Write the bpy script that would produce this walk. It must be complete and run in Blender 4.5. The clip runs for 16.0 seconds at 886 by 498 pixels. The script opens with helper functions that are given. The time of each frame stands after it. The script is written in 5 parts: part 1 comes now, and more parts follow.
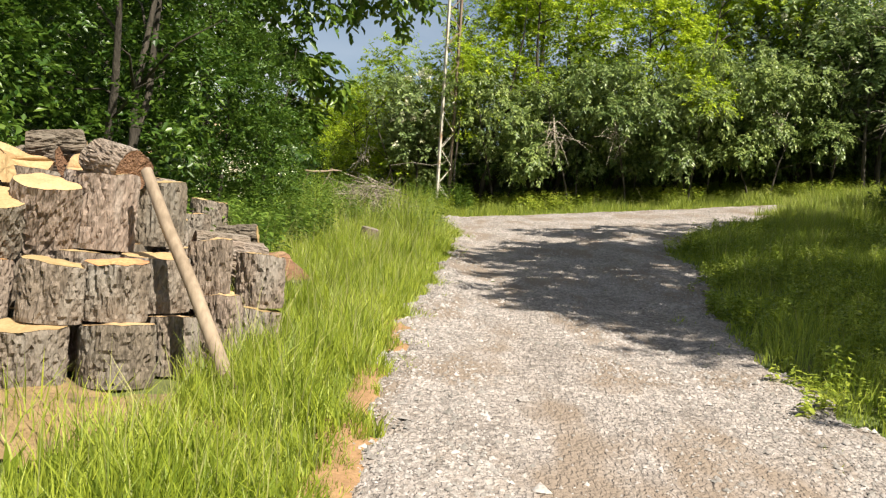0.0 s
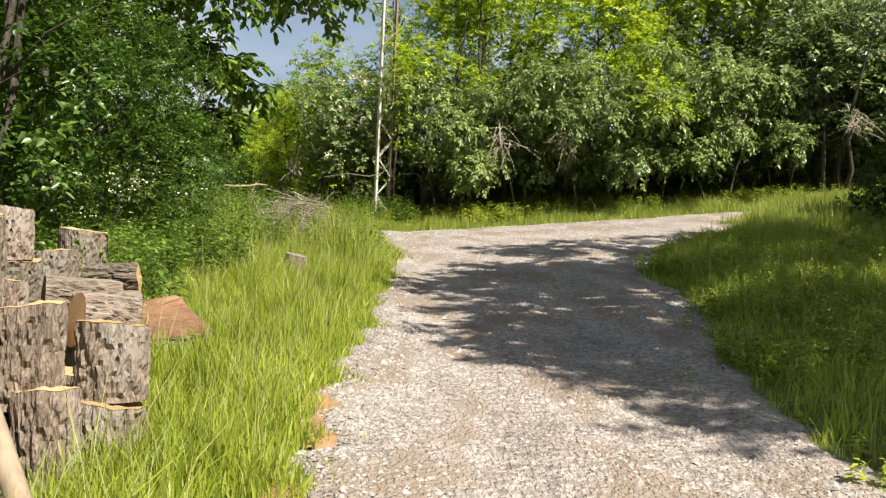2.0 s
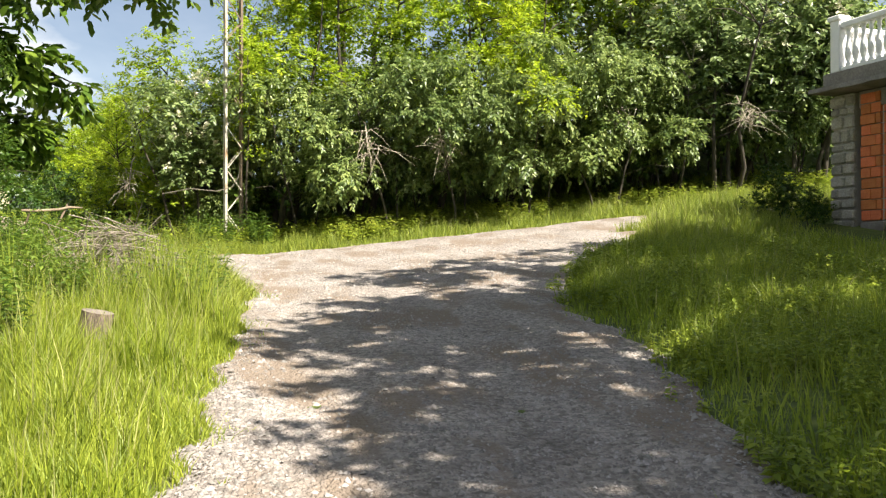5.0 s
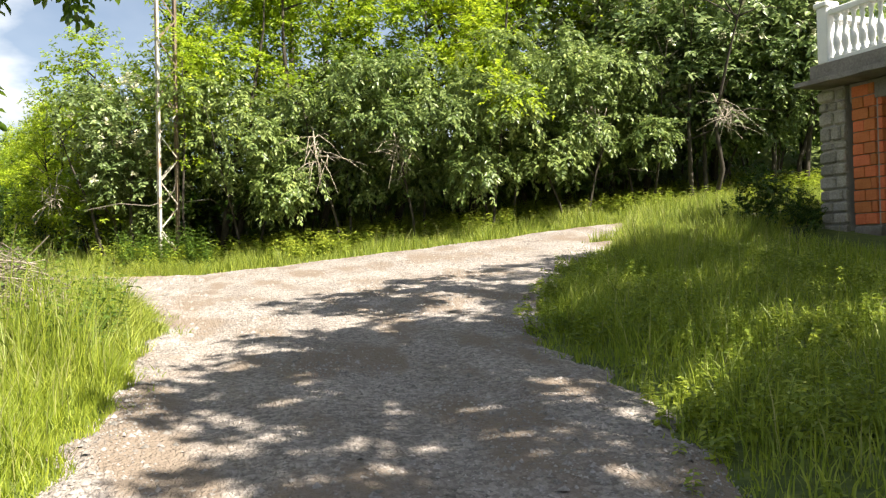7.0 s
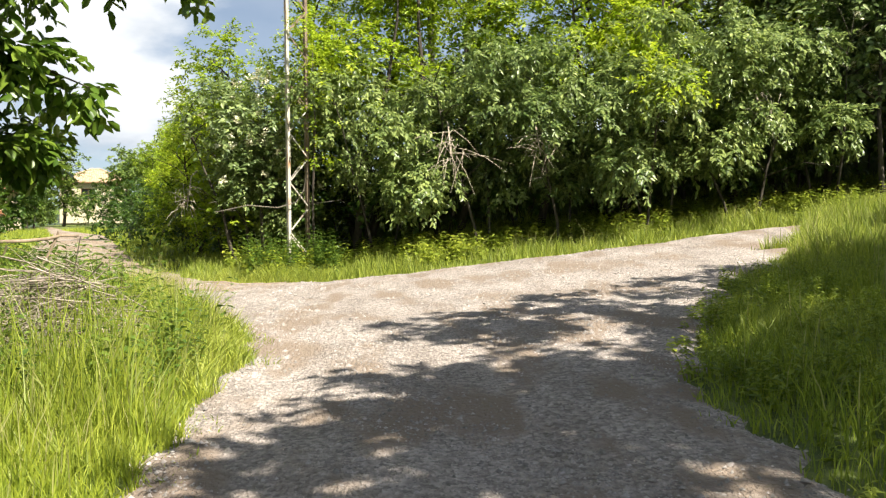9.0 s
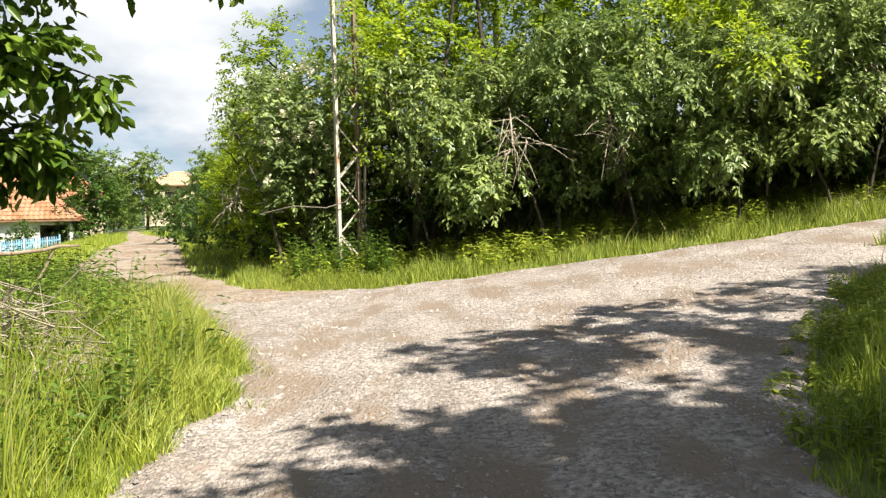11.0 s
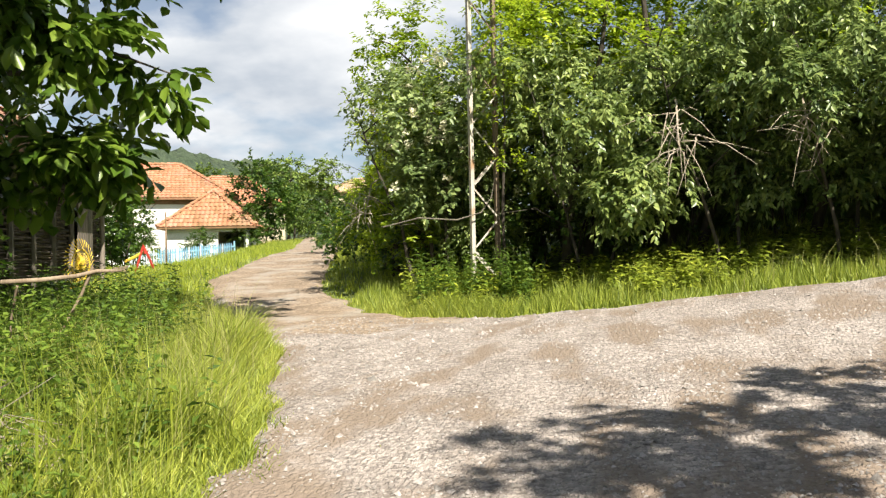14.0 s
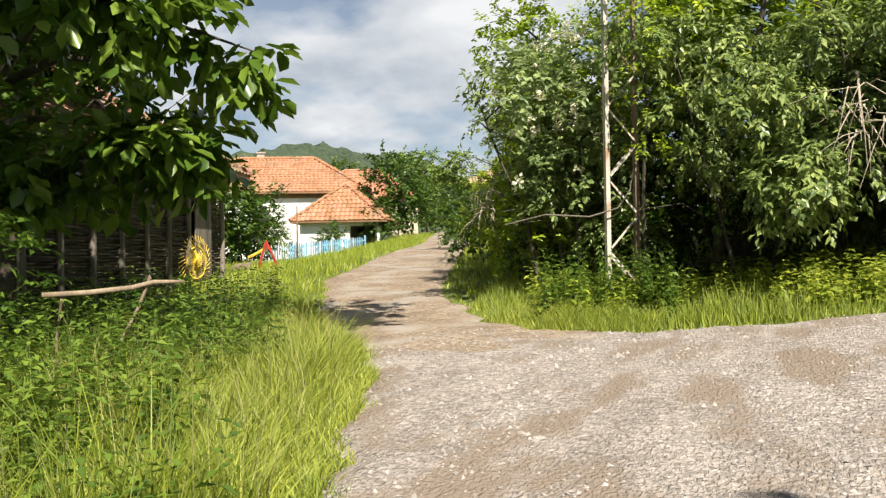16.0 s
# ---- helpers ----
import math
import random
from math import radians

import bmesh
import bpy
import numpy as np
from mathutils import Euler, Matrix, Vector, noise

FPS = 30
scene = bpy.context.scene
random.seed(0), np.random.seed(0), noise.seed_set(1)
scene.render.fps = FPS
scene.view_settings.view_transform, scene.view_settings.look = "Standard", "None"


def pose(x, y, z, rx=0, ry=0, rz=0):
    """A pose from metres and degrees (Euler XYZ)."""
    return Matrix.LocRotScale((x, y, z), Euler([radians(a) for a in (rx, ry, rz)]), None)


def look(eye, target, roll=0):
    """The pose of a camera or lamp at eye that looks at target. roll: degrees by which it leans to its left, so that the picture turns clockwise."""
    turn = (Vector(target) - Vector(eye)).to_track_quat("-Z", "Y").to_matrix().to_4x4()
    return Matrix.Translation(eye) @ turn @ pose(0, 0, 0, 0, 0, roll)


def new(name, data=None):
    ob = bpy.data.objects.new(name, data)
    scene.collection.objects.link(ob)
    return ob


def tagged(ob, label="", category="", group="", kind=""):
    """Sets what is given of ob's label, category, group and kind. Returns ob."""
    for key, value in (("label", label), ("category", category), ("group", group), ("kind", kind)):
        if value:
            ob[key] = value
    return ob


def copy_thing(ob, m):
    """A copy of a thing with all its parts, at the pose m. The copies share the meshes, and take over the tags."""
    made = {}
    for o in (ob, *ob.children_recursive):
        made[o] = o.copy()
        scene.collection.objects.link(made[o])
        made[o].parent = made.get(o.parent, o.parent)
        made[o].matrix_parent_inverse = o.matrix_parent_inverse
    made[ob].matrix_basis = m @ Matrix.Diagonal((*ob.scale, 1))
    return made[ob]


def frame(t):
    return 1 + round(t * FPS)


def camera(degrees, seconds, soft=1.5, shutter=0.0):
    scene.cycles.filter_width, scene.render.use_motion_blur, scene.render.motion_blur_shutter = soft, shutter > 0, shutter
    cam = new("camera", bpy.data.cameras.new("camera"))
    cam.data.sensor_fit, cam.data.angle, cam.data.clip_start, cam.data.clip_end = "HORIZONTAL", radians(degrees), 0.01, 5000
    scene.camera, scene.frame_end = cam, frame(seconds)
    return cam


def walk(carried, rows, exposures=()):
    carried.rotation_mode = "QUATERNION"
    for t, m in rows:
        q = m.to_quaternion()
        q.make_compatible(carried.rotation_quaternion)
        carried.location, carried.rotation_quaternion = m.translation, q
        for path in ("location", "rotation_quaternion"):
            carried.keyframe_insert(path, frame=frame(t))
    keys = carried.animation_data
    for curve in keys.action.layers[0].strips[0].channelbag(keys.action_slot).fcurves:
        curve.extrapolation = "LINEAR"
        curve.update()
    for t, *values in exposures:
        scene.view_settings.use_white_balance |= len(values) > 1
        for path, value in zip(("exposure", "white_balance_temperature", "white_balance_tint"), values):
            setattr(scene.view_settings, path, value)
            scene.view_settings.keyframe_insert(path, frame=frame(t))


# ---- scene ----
cam = camera(51.6, 16.0, 1.3)
METRES, EYE, TILT, LEAN, TURN = 14.5, 1.55, 0.0, 0.0, 0.0
ROWS = [
    (0.0, 0.0, 0.0, 0.0, 0.06, -1.05, -3.8),
    (0.5, 0.0017, 0.0358, 0.0039, -2.92, -0.66, -3.81),
    (1.0, 0.0011, 0.0716, 0.0041, -2.59, -0.91, -4.05),
    (1.5, 0.0007, 0.1052, 0.0095, -3.28, -0.71, -2.62),
    (2.0, -0.0003, 0.1368, 0.0136, -3.69, -0.34, -2.52),
    (2.5, 0.0046, 0.1736, 0.0144, -4.7, -0.30, -0.56),
    (3.0, 0.0038, 0.2082, 0.0164, -5.51, -0.60, 0.59),
    (3.5, 0.0034, 0.2409, 0.021, -9.01, -0.68, 0.42),
    (6.0, 0.026, 0.3999, 0.0344, -15.23, 1.08, 0.17),
    (6.5, 0.0379, 0.4289, 0.0348, -19.16, 0.75, 1.22),
    (7.0, 0.0509, 0.4545, 0.0403, -14.23, 0.87, 1.26),
    (7.5, 0.0568, 0.482, 0.0431, -8.78, 1.08, 1.08),
    (8.0, 0.0687, 0.5112, 0.0448, -8.24, 1.15, 0.9),
    (8.5, 0.0806, 0.5369, 0.0505, -6.33, 0.85, 0.85),
    (11.0, 0.1289, 0.6794, 0.0627, 0.85, 0.59, 1.86),
    (11.5, 0.14, 0.7073, 0.0663, 3.29, 0.32, 1.55),
    (12.0, 0.1474, 0.7367, 0.0692, 4.4, 0.40, -1.18),
    (12.5, 0.1572, 0.7644, 0.0713, 7.8, 0.49, -1.08),
    (13.0, 0.1618, 0.7927, 0.074, 10.75, 0.41, 0.04),
    (13.5, 0.1623, 0.8217, 0.0774, 11.52, 1.10, 0.67),
    (14.0, 0.1664, 0.8517, 0.0786, 12.5, 1.21, 1.19),
    (14.5, 0.1648, 0.8798, 0.0817, 13.92, 1.02, 1.34),
    (15.0, 0.1579, 0.9089, 0.0853, 14.61, 1.20, 1.54),
    (15.5, 0.1559, 0.9391, 0.0867, 16.83, 1.19, 1.27),
    (16.0, 0.1485, 0.9657, 0.0892, 21.04, 0.87, 0.87),
]
walk(cam, [(t, pose(0, 0, EYE, TILT, LEAN, TURN) @ pose(METRES * x, METRES * y, METRES * z, 90 + pitch, roll, yaw)) for t, x, y, z, yaw, pitch, roll in ROWS], [(0.0, 1.12), (3.5, 1.32), (6.5, 1.62), (8.5, 1.46), (11.0, 1.32), (14.0, 1.2), (16.0, 1.02)])

# ---- light ----
SUN_EL, SUN_X, SUN_Y = radians(50), 0.62, -0.785
sun = new("sun", bpy.data.lights.new("sun", "SUN"))
sun.data.energy, sun.data.angle, sun.data.color = 5.0, radians(0.55), (1.0, 0.93, 0.80)
sun.matrix_world = look((SUN_X * 30, SUN_Y * 30, 45), (SUN_X * 30 - SUN_X * math.cos(SUN_EL), SUN_Y * 30 - SUN_Y * math.cos(SUN_EL), 45 - math.sin(SUN_EL)))
world = bpy.data.worlds.new("sky")
scene.world = world
world.use_nodes = True
wn, wl = world.node_tree.nodes, world.node_tree.links
wn.clear()
sky = wn.new("ShaderNodeTexSky")
sky.sky_type, sky.sun_disc, sky.sun_elevation, sky.sun_rotation = "NISHITA", False, SUN_EL, math.atan2(SUN_X, SUN_Y)
sky.air_density, sky.dust_density, sky.ozone_density = 1.0, 0.6, 1.5
coord = wn.new("ShaderNodeTexCoord")
split = wn.new("ShaderNodeSeparateXYZ")
wl.new(coord.outputs["Generated"], split.inputs[0])
lift = wn.new("ShaderNodeMath")
lift.operation = "ADD"
lift.inputs[1].default_value = 0.32
wl.new(split.outputs["Z"], lift.inputs[0])
flat = wn.new("ShaderNodeVectorMath")
flat.operation = "DIVIDE"
wl.new(coord.outputs["Generated"], flat.inputs[0])
wl.new(lift.outputs[0], flat.inputs[1])
puff = wn.new("ShaderNodeTexNoise")
puff.inputs["Scale"].default_value, puff.inputs["Detail"].default_value, puff.inputs["Roughness"].default_value = 1.6, 9, 0.52
wl.new(flat.outputs[0], puff.inputs["Vector"])
cover = wn.new("ShaderNodeValToRGB")
cover.color_ramp.elements[0].position, cover.color_ramp.elements[1].position = 0.495, 0.58
cover.color_ramp.elements[0].color = (0.24, 0.24, 0.24, 1)
wl.new(puff.outputs["Fac"], cover.inputs[0])
shade = wn.new("ShaderNodeTexNoise")
shade.inputs["Scale"].default_value, shade.inputs["Detail"].default_value = 3.4, 5
wl.new(flat.outputs[0], shade.inputs["Vector"])
white = wn.new("ShaderNodeValToRGB")
white.color_ramp.elements[0].position, white.color_ramp.elements[1].position = 0.35, 0.62
white.color_ramp.elements[0].color, white.color_ramp.elements[1].color = (5.8, 6.4, 7.2, 1), (10.5, 10.6, 10.7, 1)
wl.new(shade.outputs["Fac"], white.inputs[0])
blend = wn.new("ShaderNodeMix")
blend.data_type = "RGBA"
wl.new(cover.outputs["Color"], blend.inputs["Factor"])
wl.new(sky.outputs["Color"], blend.inputs["A"])
wl.new(white.outputs["Color"], blend.inputs["B"])
back = wn.new("ShaderNodeBackground")
back.inputs["Strength"].default_value = 0.043
wl.new(blend.outputs["Result"], back.inputs["Color"])
wout = wn.new("ShaderNodeOutputWorld")
wl.new(back.outputs[0], wout.inputs[0])


# ---- materials ----
def surface(name, a, b, scale=3.0, fine=40.0, rough=0.8, bump=0.3, depth=0.02, island=0.0, obj=0.0, metal=0.0, stretch=(1, 1, 1), through_light=0.0, c=None, cscale=0.8, cspan=(0.5, 0.62), voronoi=0.0, spec=0.4):
    """Two colours mixed by coarse and fine noise, a third in patches; island and obj vary the value piece by piece."""
    m = bpy.data.materials.new(name)
    m.use_nodes = True
    n, l = m.node_tree.nodes, m.node_tree.links
    p = n["Principled BSDF"]
    p.inputs["Roughness"].default_value, p.inputs["Metallic"].default_value, p.inputs["Specular IOR Level"].default_value = rough, metal, spec
    tc, mp = n.new("ShaderNodeTexCoord"), n.new("ShaderNodeMapping")
    mp.inputs["Scale"].default_value = stretch
    l.new(tc.outputs["Object"], mp.inputs[0])
    n1, n2 = n.new("ShaderNodeTexNoise"), n.new("ShaderNodeTexNoise")
    n1.inputs["Scale"].default_value, n1.inputs["Detail"].default_value = scale, 4
    n2.inputs["Scale"].default_value, n2.inputs["Detail"].default_value = fine, 3
    for q in (n1, n2):
        l.new(mp.outputs[0], q.inputs["Vector"])
    fac = n.new("ShaderNodeMath")
    fac.operation = "ADD"
    l.new(n1.outputs["Fac"], fac.inputs[0])
    l.new(n2.outputs["Fac"], fac.inputs[1])
    rng = n.new("ShaderNodeMapRange")
    rng.inputs["From Min"].default_value, rng.inputs["From Max"].default_value = 0.72, 1.28
    l.new(fac.outputs[0], rng.inputs["Value"])
    mx = n.new("ShaderNodeMix")
    mx.data_type = "RGBA"
    mx.inputs["A"].default_value, mx.inputs["B"].default_value = (*a, 1), (*b, 1)
    l.new(rng.outputs[0], mx.inputs["Factor"])
    col, height = mx.outputs["Result"], fac.outputs[0]
    if voronoi:
        vo = n.new("ShaderNodeTexVoronoi")
        vo.inputs["Scale"].default_value = voronoi
        warp = n.new("ShaderNodeMix")
        warp.data_type = "VECTOR"
        warp.inputs["Factor"].default_value = 0.06
        l.new(tc.outputs["Object"], warp.inputs[4])
        l.new(n2.outputs["Color"], warp.inputs[5])
        l.new(warp.outputs[1], vo.inputs["Vector"])
        vr = n.new("ShaderNodeMapRange")
        vr.inputs["To Min"].default_value, vr.inputs["To Max"].default_value = 0.6, 1.4
        sp = n.new("ShaderNodeSeparateColor")
        l.new(vo.outputs["Color"], sp.inputs[0])
        l.new(sp.outputs[0], vr.inputs["Value"])
        vm = n.new("ShaderNodeVectorMath")
        vm.operation = "SCALE"
        l.new(col, vm.inputs[0])
        l.new(vr.outputs[0], vm.inputs["Scale"])
        col = vm.outputs[0]
        inv = n.new("ShaderNodeMath")
        inv.operation = "MULTIPLY_ADD"
        inv.inputs[1].default_value = -0.6
        l.new(vo.outputs["Distance"], inv.inputs[0])
        l.new(fac.outputs[0], inv.inputs[2])
        height = inv.outputs[0]
    if c:
        n3, r3, m3 = n.new("ShaderNodeTexNoise"), n.new("ShaderNodeMapRange"), n.new("ShaderNodeMix")
        n3.inputs["Scale"].default_value, n3.inputs["Detail"].default_value = cscale, 5
        l.new(mp.outputs[0], n3.inputs["Vector"])
        r3.inputs["From Min"].default_value, r3.inputs["From Max"].default_value = cspan
        l.new(n3.outputs["Fac"], r3.inputs["Value"])
        m3.data_type = "RGBA"
        m3.inputs["B"].default_value = (*c, 1)
        l.new(r3.outputs[0], m3.inputs["Factor"])
        l.new(col, m3.inputs["A"])
        col = m3.outputs["Result"]
    for amount, node, socket in ((island, "ShaderNodeNewGeometry", "Random Per Island"), (obj, "ShaderNodeObjectInfo", "Random")):
        if amount:
            g, r = n.new(node), n.new("ShaderNodeMapRange")
            r.inputs["To Min"].default_value, r.inputs["To Max"].default_value = 1 - amount, 1 + amount
            l.new(g.outputs[socket], r.inputs["Value"])
            hs = n.new("ShaderNodeHueSaturation")
            l.new(r.outputs[0], hs.inputs["Value"])
            r2 = n.new("ShaderNodeMapRange")
            r2.inputs["To Min"].default_value, r2.inputs["To Max"].default_value = 0.5 + 0.045 * amount, 0.5 - 0.045 * amount
            l.new(g.outputs[socket], r2.inputs["Value"])
            l.new(r2.outputs[0], hs.inputs["Hue"])
            l.new(col, hs.inputs["Color"])
            col = hs.outputs["Color"]
    l.new(col, p.inputs["Base Color"])
    if bump:
        bp = n.new("ShaderNodeBump")
        bp.inputs["Strength"].default_value, bp.inputs["Distance"].default_value = bump, depth
        l.new(height, bp.inputs["Height"])
        l.new(bp.outputs[0], p.inputs["Normal"])
    if through_light:
        tr, ms = n.new("ShaderNodeBsdfTranslucent"), n.new("ShaderNodeMixShader")
        ms.inputs[0].default_value = through_light
        l.new(col, tr.inputs["Color"])
        l.new(p.outputs[0], ms.inputs[1])
        l.new(tr.outputs[0], ms.inputs[2])
        l.new(ms.outputs[0], n["Material Output"].inputs["Surface"])
    return m


def leafy(name, a, b, island=0.45, rough=0.42, light=0.35):
    return surface(name, a, b, 0.6, 2.0, rough, 0, island=island, obj=0.12, through_light=light, spec=0.5)


SOIL = surface("soil_and_turf", (0.055, 0.08, 0.016), (0.13, 0.16, 0.03), 0.8, 9, 0.95, 0.6, 0.05, c=(0.14, 0.11, 0.055), cscale=0.5, cspan=(0.62, 0.8))
GRAVEL = surface("pale_crushed_gravel", (0.195, 0.166, 0.145), (0.355, 0.312, 0.283), 1.6, 30, 0.9, 0.9, 0.03, stretch=(1.3, 0.5, 1), c=(0.215, 0.168, 0.13), cscale=1.5, cspan=(0.49, 0.6), voronoi=34)
EARTH = surface("trodden_brown_earth", (0.17, 0.125, 0.085), (0.29, 0.225, 0.165), 1.2, 26, 0.95, 0.8, 0.03, c=(0.30, 0.265, 0.225), cscale=1.1, cspan=(0.5, 0.66), voronoi=26)
STONE_CHIP = surface("gravel_stone", (0.165, 0.147, 0.132), (0.385, 0.352, 0.325), 3, 60, 0.85, 0.3, 0.005, island=0.35)
CLAY = surface("orange_clay", (0.22, 0.125, 0.06), (0.34, 0.205, 0.10), 7, 50, 0.95, 0.6, 0.02)
GRASS = leafy("meadow_grass", (0.22, 0.29, 0.022), (0.33, 0.39, 0.055), 0.35, 0.5, 0.45)
GRASS_SUN = leafy("sunburnt_meadow_grass", (0.24, 0.31, 0.035), (0.36, 0.41, 0.075), 0.35, 0.55, 0.45)
GRASS_DRY = leafy("pale_grass_stem", (0.32, 0.33, 0.09), (0.42, 0.40, 0.16), 0.3, 0.6, 0.3)
WEED = leafy("nettle_leaf", (0.075, 0.135, 0.016), (0.145, 0.225, 0.033), 0.4)
LEAF_LOCUST = leafy("locust_leaf", (0.235, 0.345, 0.014), (0.385, 0.48, 0.03), 0.4, 0.45, 0.5)
LEAF_PALE = leafy("dull_elder_leaf", (0.14, 0.205, 0.05), (0.27, 0.345, 0.115), 0.5, 0.36, 0.38)
LEAF_ELDER = leafy("elder_leaf", (0.15, 0.22, 0.065), (0.27, 0.345, 0.135), 0.45, 0.4, 0.4)
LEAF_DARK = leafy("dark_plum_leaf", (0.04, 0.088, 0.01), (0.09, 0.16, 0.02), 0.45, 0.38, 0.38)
LEAF_WALNUT = leafy("walnut_leaf", (0.075, 0.14, 0.013), (0.14, 0.225, 0.03), 0.4, 0.35, 0.38)
LEAF_FAR = leafy("far_tree_leaf", (0.10, 0.16, 0.024), (0.175, 0.25, 0.042), 0.4, 0.6, 0.3)
BLOSSOM = leafy("cream_blossom", (0.6, 0.58, 0.4), (0.72, 0.7, 0.52), 0.2, 0.7, 0.2)
TWIG = surface("grey_twig_bark", (0.12, 0.095, 0.07), (0.24, 0.20, 0.16), 3, 30, 0.9, 0.4, 0.01, island=0.3)
BRUSHWOOD = surface("bleached_brushwood", (0.19, 0.155, 0.12), (0.34, 0.29, 0.24), 3, 30, 0.9, 0.4, 0.01, island=0.3)
TRUNK = surface("brown_tree_bark", (0.035, 0.029, 0.022), (0.09, 0.075, 0.058), 5, 30, 0.95, 0.8, 0.03, stretch=(1, 1, 0.3))
BARK = surface("furrowed_oak_bark", (0.10, 0.077, 0.058), (0.255, 0.2, 0.155), 22, 80, 0.95, 0.9, 0.02, stretch=(1, 1, 0.3), c=(0.26, 0.23, 0.195), cscale=5, cspan=(0.5, 0.75), obj=0.28)
WOOD_CUT = surface("fresh_cut_wood", (0.34, 0.22, 0.10), (0.47, 0.335, 0.175), 4, 60, 0.8, 0.3, 0.005, c=(0.38, 0.17, 0.06), cscale=3.0, cspan=(0.53, 0.68), obj=0.15)
WOOD_STAINED = surface("orange_stained_cut_wood", (0.36, 0.165, 0.06), (0.52, 0.31, 0.14), 5, 60, 0.85, 0.4, 0.006, c=(0.22, 0.10, 0.045), cscale=5.0, cspan=(0.52, 0.68), obj=0.15)
WOOD_SPLIT = surface("red_brown_split_wood", (0.11, 0.055, 0.03), (0.24, 0.13, 0.07), 9, 60, 0.9, 1.0, 0.03, stretch=(1, 1, 0.2), c=(0.38, 0.26, 0.15), cscale=3.0, cspan=(0.58, 0.7))
STAKE = surface("weathered_debarked_pole", (0.19, 0.14, 0.095), (0.33, 0.255, 0.18), 4, 30, 0.85, 0.5, 0.01, stretch=(1, 1, 0.2))
SAWDUST = surface("sawdust", (0.20, 0.13, 0.058), (0.34, 0.235, 0.115), 7, 90, 1.0, 0.9, 0.02, c=(0.15, 0.11, 0.06), cscale=3.0, cspan=(0.52, 0.66))
RUST_PAINT = surface("flaking_white_paint_on_steel", (0.40, 0.365, 0.31), (0.56, 0.525, 0.46), 3, 40, 0.6, 0.4, 0.004, c=(0.30, 0.17, 0.08), cscale=2.2, cspan=(0.54, 0.64), stretch=(3, 3, 0.7))
CONCRETE = surface("grey_concrete", (0.15, 0.135, 0.12), (0.27, 0.25, 0.225), 2, 30, 0.9, 0.5, 0.01, c=(0.13, 0.11, 0.09), cscale=1.2)
STONEWORK = surface("rubble_stone", (0.22, 0.20, 0.17), (0.42, 0.39, 0.34), 3, 30, 0.9, 0.6, 0.02, obj=0.25)
MORTAR = surface("mortar", (0.3, 0.28, 0.25), (0.4, 0.38, 0.35), 4, 50, 0.95, 0.4, 0.01)
BRICK = surface("orange_hollow_brick", (0.50, 0.13, 0.045), (0.66, 0.22, 0.085), 4, 40, 0.85, 0.3, 0.005, obj=0.18)
WHITE_PLASTER = surface("whitewashed_plaster", (0.68, 0.67, 0.63), (0.8, 0.79, 0.76), 1.2, 25, 0.9, 0.25, 0.01, c=(0.55, 0.52, 0.46), cscale=0.7, cspan=(0.58, 0.75))
CREAM_PLASTER = surface("cream_plaster", (0.46, 0.40, 0.28), (0.56, 0.49, 0.36), 1.2, 25, 0.9, 0.25, 0.01)
BALUSTER = surface("white_painted_concrete", (0.72, 0.72, 0.72), (0.82, 0.82, 0.81), 3, 40, 0.6, 0.2, 0.004, c=(0.55, 0.54, 0.5), cscale=2.5, cspan=(0.6, 0.75))
DOOR_PAINT = surface("grey_green_metal_paint", (0.30, 0.38, 0.36), (0.40, 0.48, 0.46), 1.5, 30, 0.5, 0.15, 0.004, c=(0.24, 0.28, 0.26), cscale=1.5, cspan=(0.55, 0.75), stretch=(1, 1, 0.4))
DARK_IRON = surface("dark_iron", (0.03, 0.028, 0.026), (0.08, 0.06, 0.045), 5, 40, 0.6, 0.3, 0.004)
TIMBER = surface("brown_timber", (0.14, 0.075, 0.035), (0.26, 0.15, 0.08), 4, 30, 0.8, 0.4, 0.006, stretch=(1, 1, 0.3), obj=0.2)
GREY_TIMBER = surface("weathered_grey_board", (0.11, 0.095, 0.076), (0.22, 0.19, 0.155), 4, 30, 0.9, 0.5, 0.008, stretch=(1, 1, 0.2), obj=0.3)
WATTLE = surface("woven_wattle_rod", (0.05, 0.04, 0.03), (0.14, 0.115, 0.088), 4, 30, 0.9, 0.5, 0.008, island=0.4)
TILE = surface("terracotta_roof_tile", (0.31, 0.135, 0.07), (0.45, 0.225, 0.125), 1.2, 18, 0.85, 0.4, 0.01, island=0.3, c=(0.33, 0.19, 0.12), cscale=0.8, cspan=(0.5, 0.7))
TILE_OLD = surface("weathered_roof_tile", (0.19, 0.10, 0.065), (0.31, 0.18, 0.12), 1.2, 18, 0.9, 0.4, 0.01, island=0.3, c=(0.20, 0.18, 0.10), cscale=0.8, cspan=(0.5, 0.66))
TILE_PALE = surface("pale_terracotta_tile", (0.40, 0.27, 0.17), (0.52, 0.38, 0.26), 1.2, 18, 0.9, 0.4, 0.01, island=0.22)
BLUE_PAINT = surface("faded_blue_paint", (0.10, 0.25, 0.38), (0.24, 0.41, 0.52), 3, 40, 0.6, 0.2, 0.004, obj=0.25)
PALE_PAINT = surface("chalky_white_blue_paint", (0.40, 0.46, 0.5), (0.56, 0.61, 0.64), 3, 40, 0.7, 0.2, 0.004, obj=0.15)
YELLOW = surface("yellow_machine_paint", (0.62, 0.42, 0.03), (0.75, 0.55, 0.08), 4, 40, 0.5, 0.2, 0.004, c=(0.3, 0.16, 0.06), cscale=6, cspan=(0.58, 0.66))
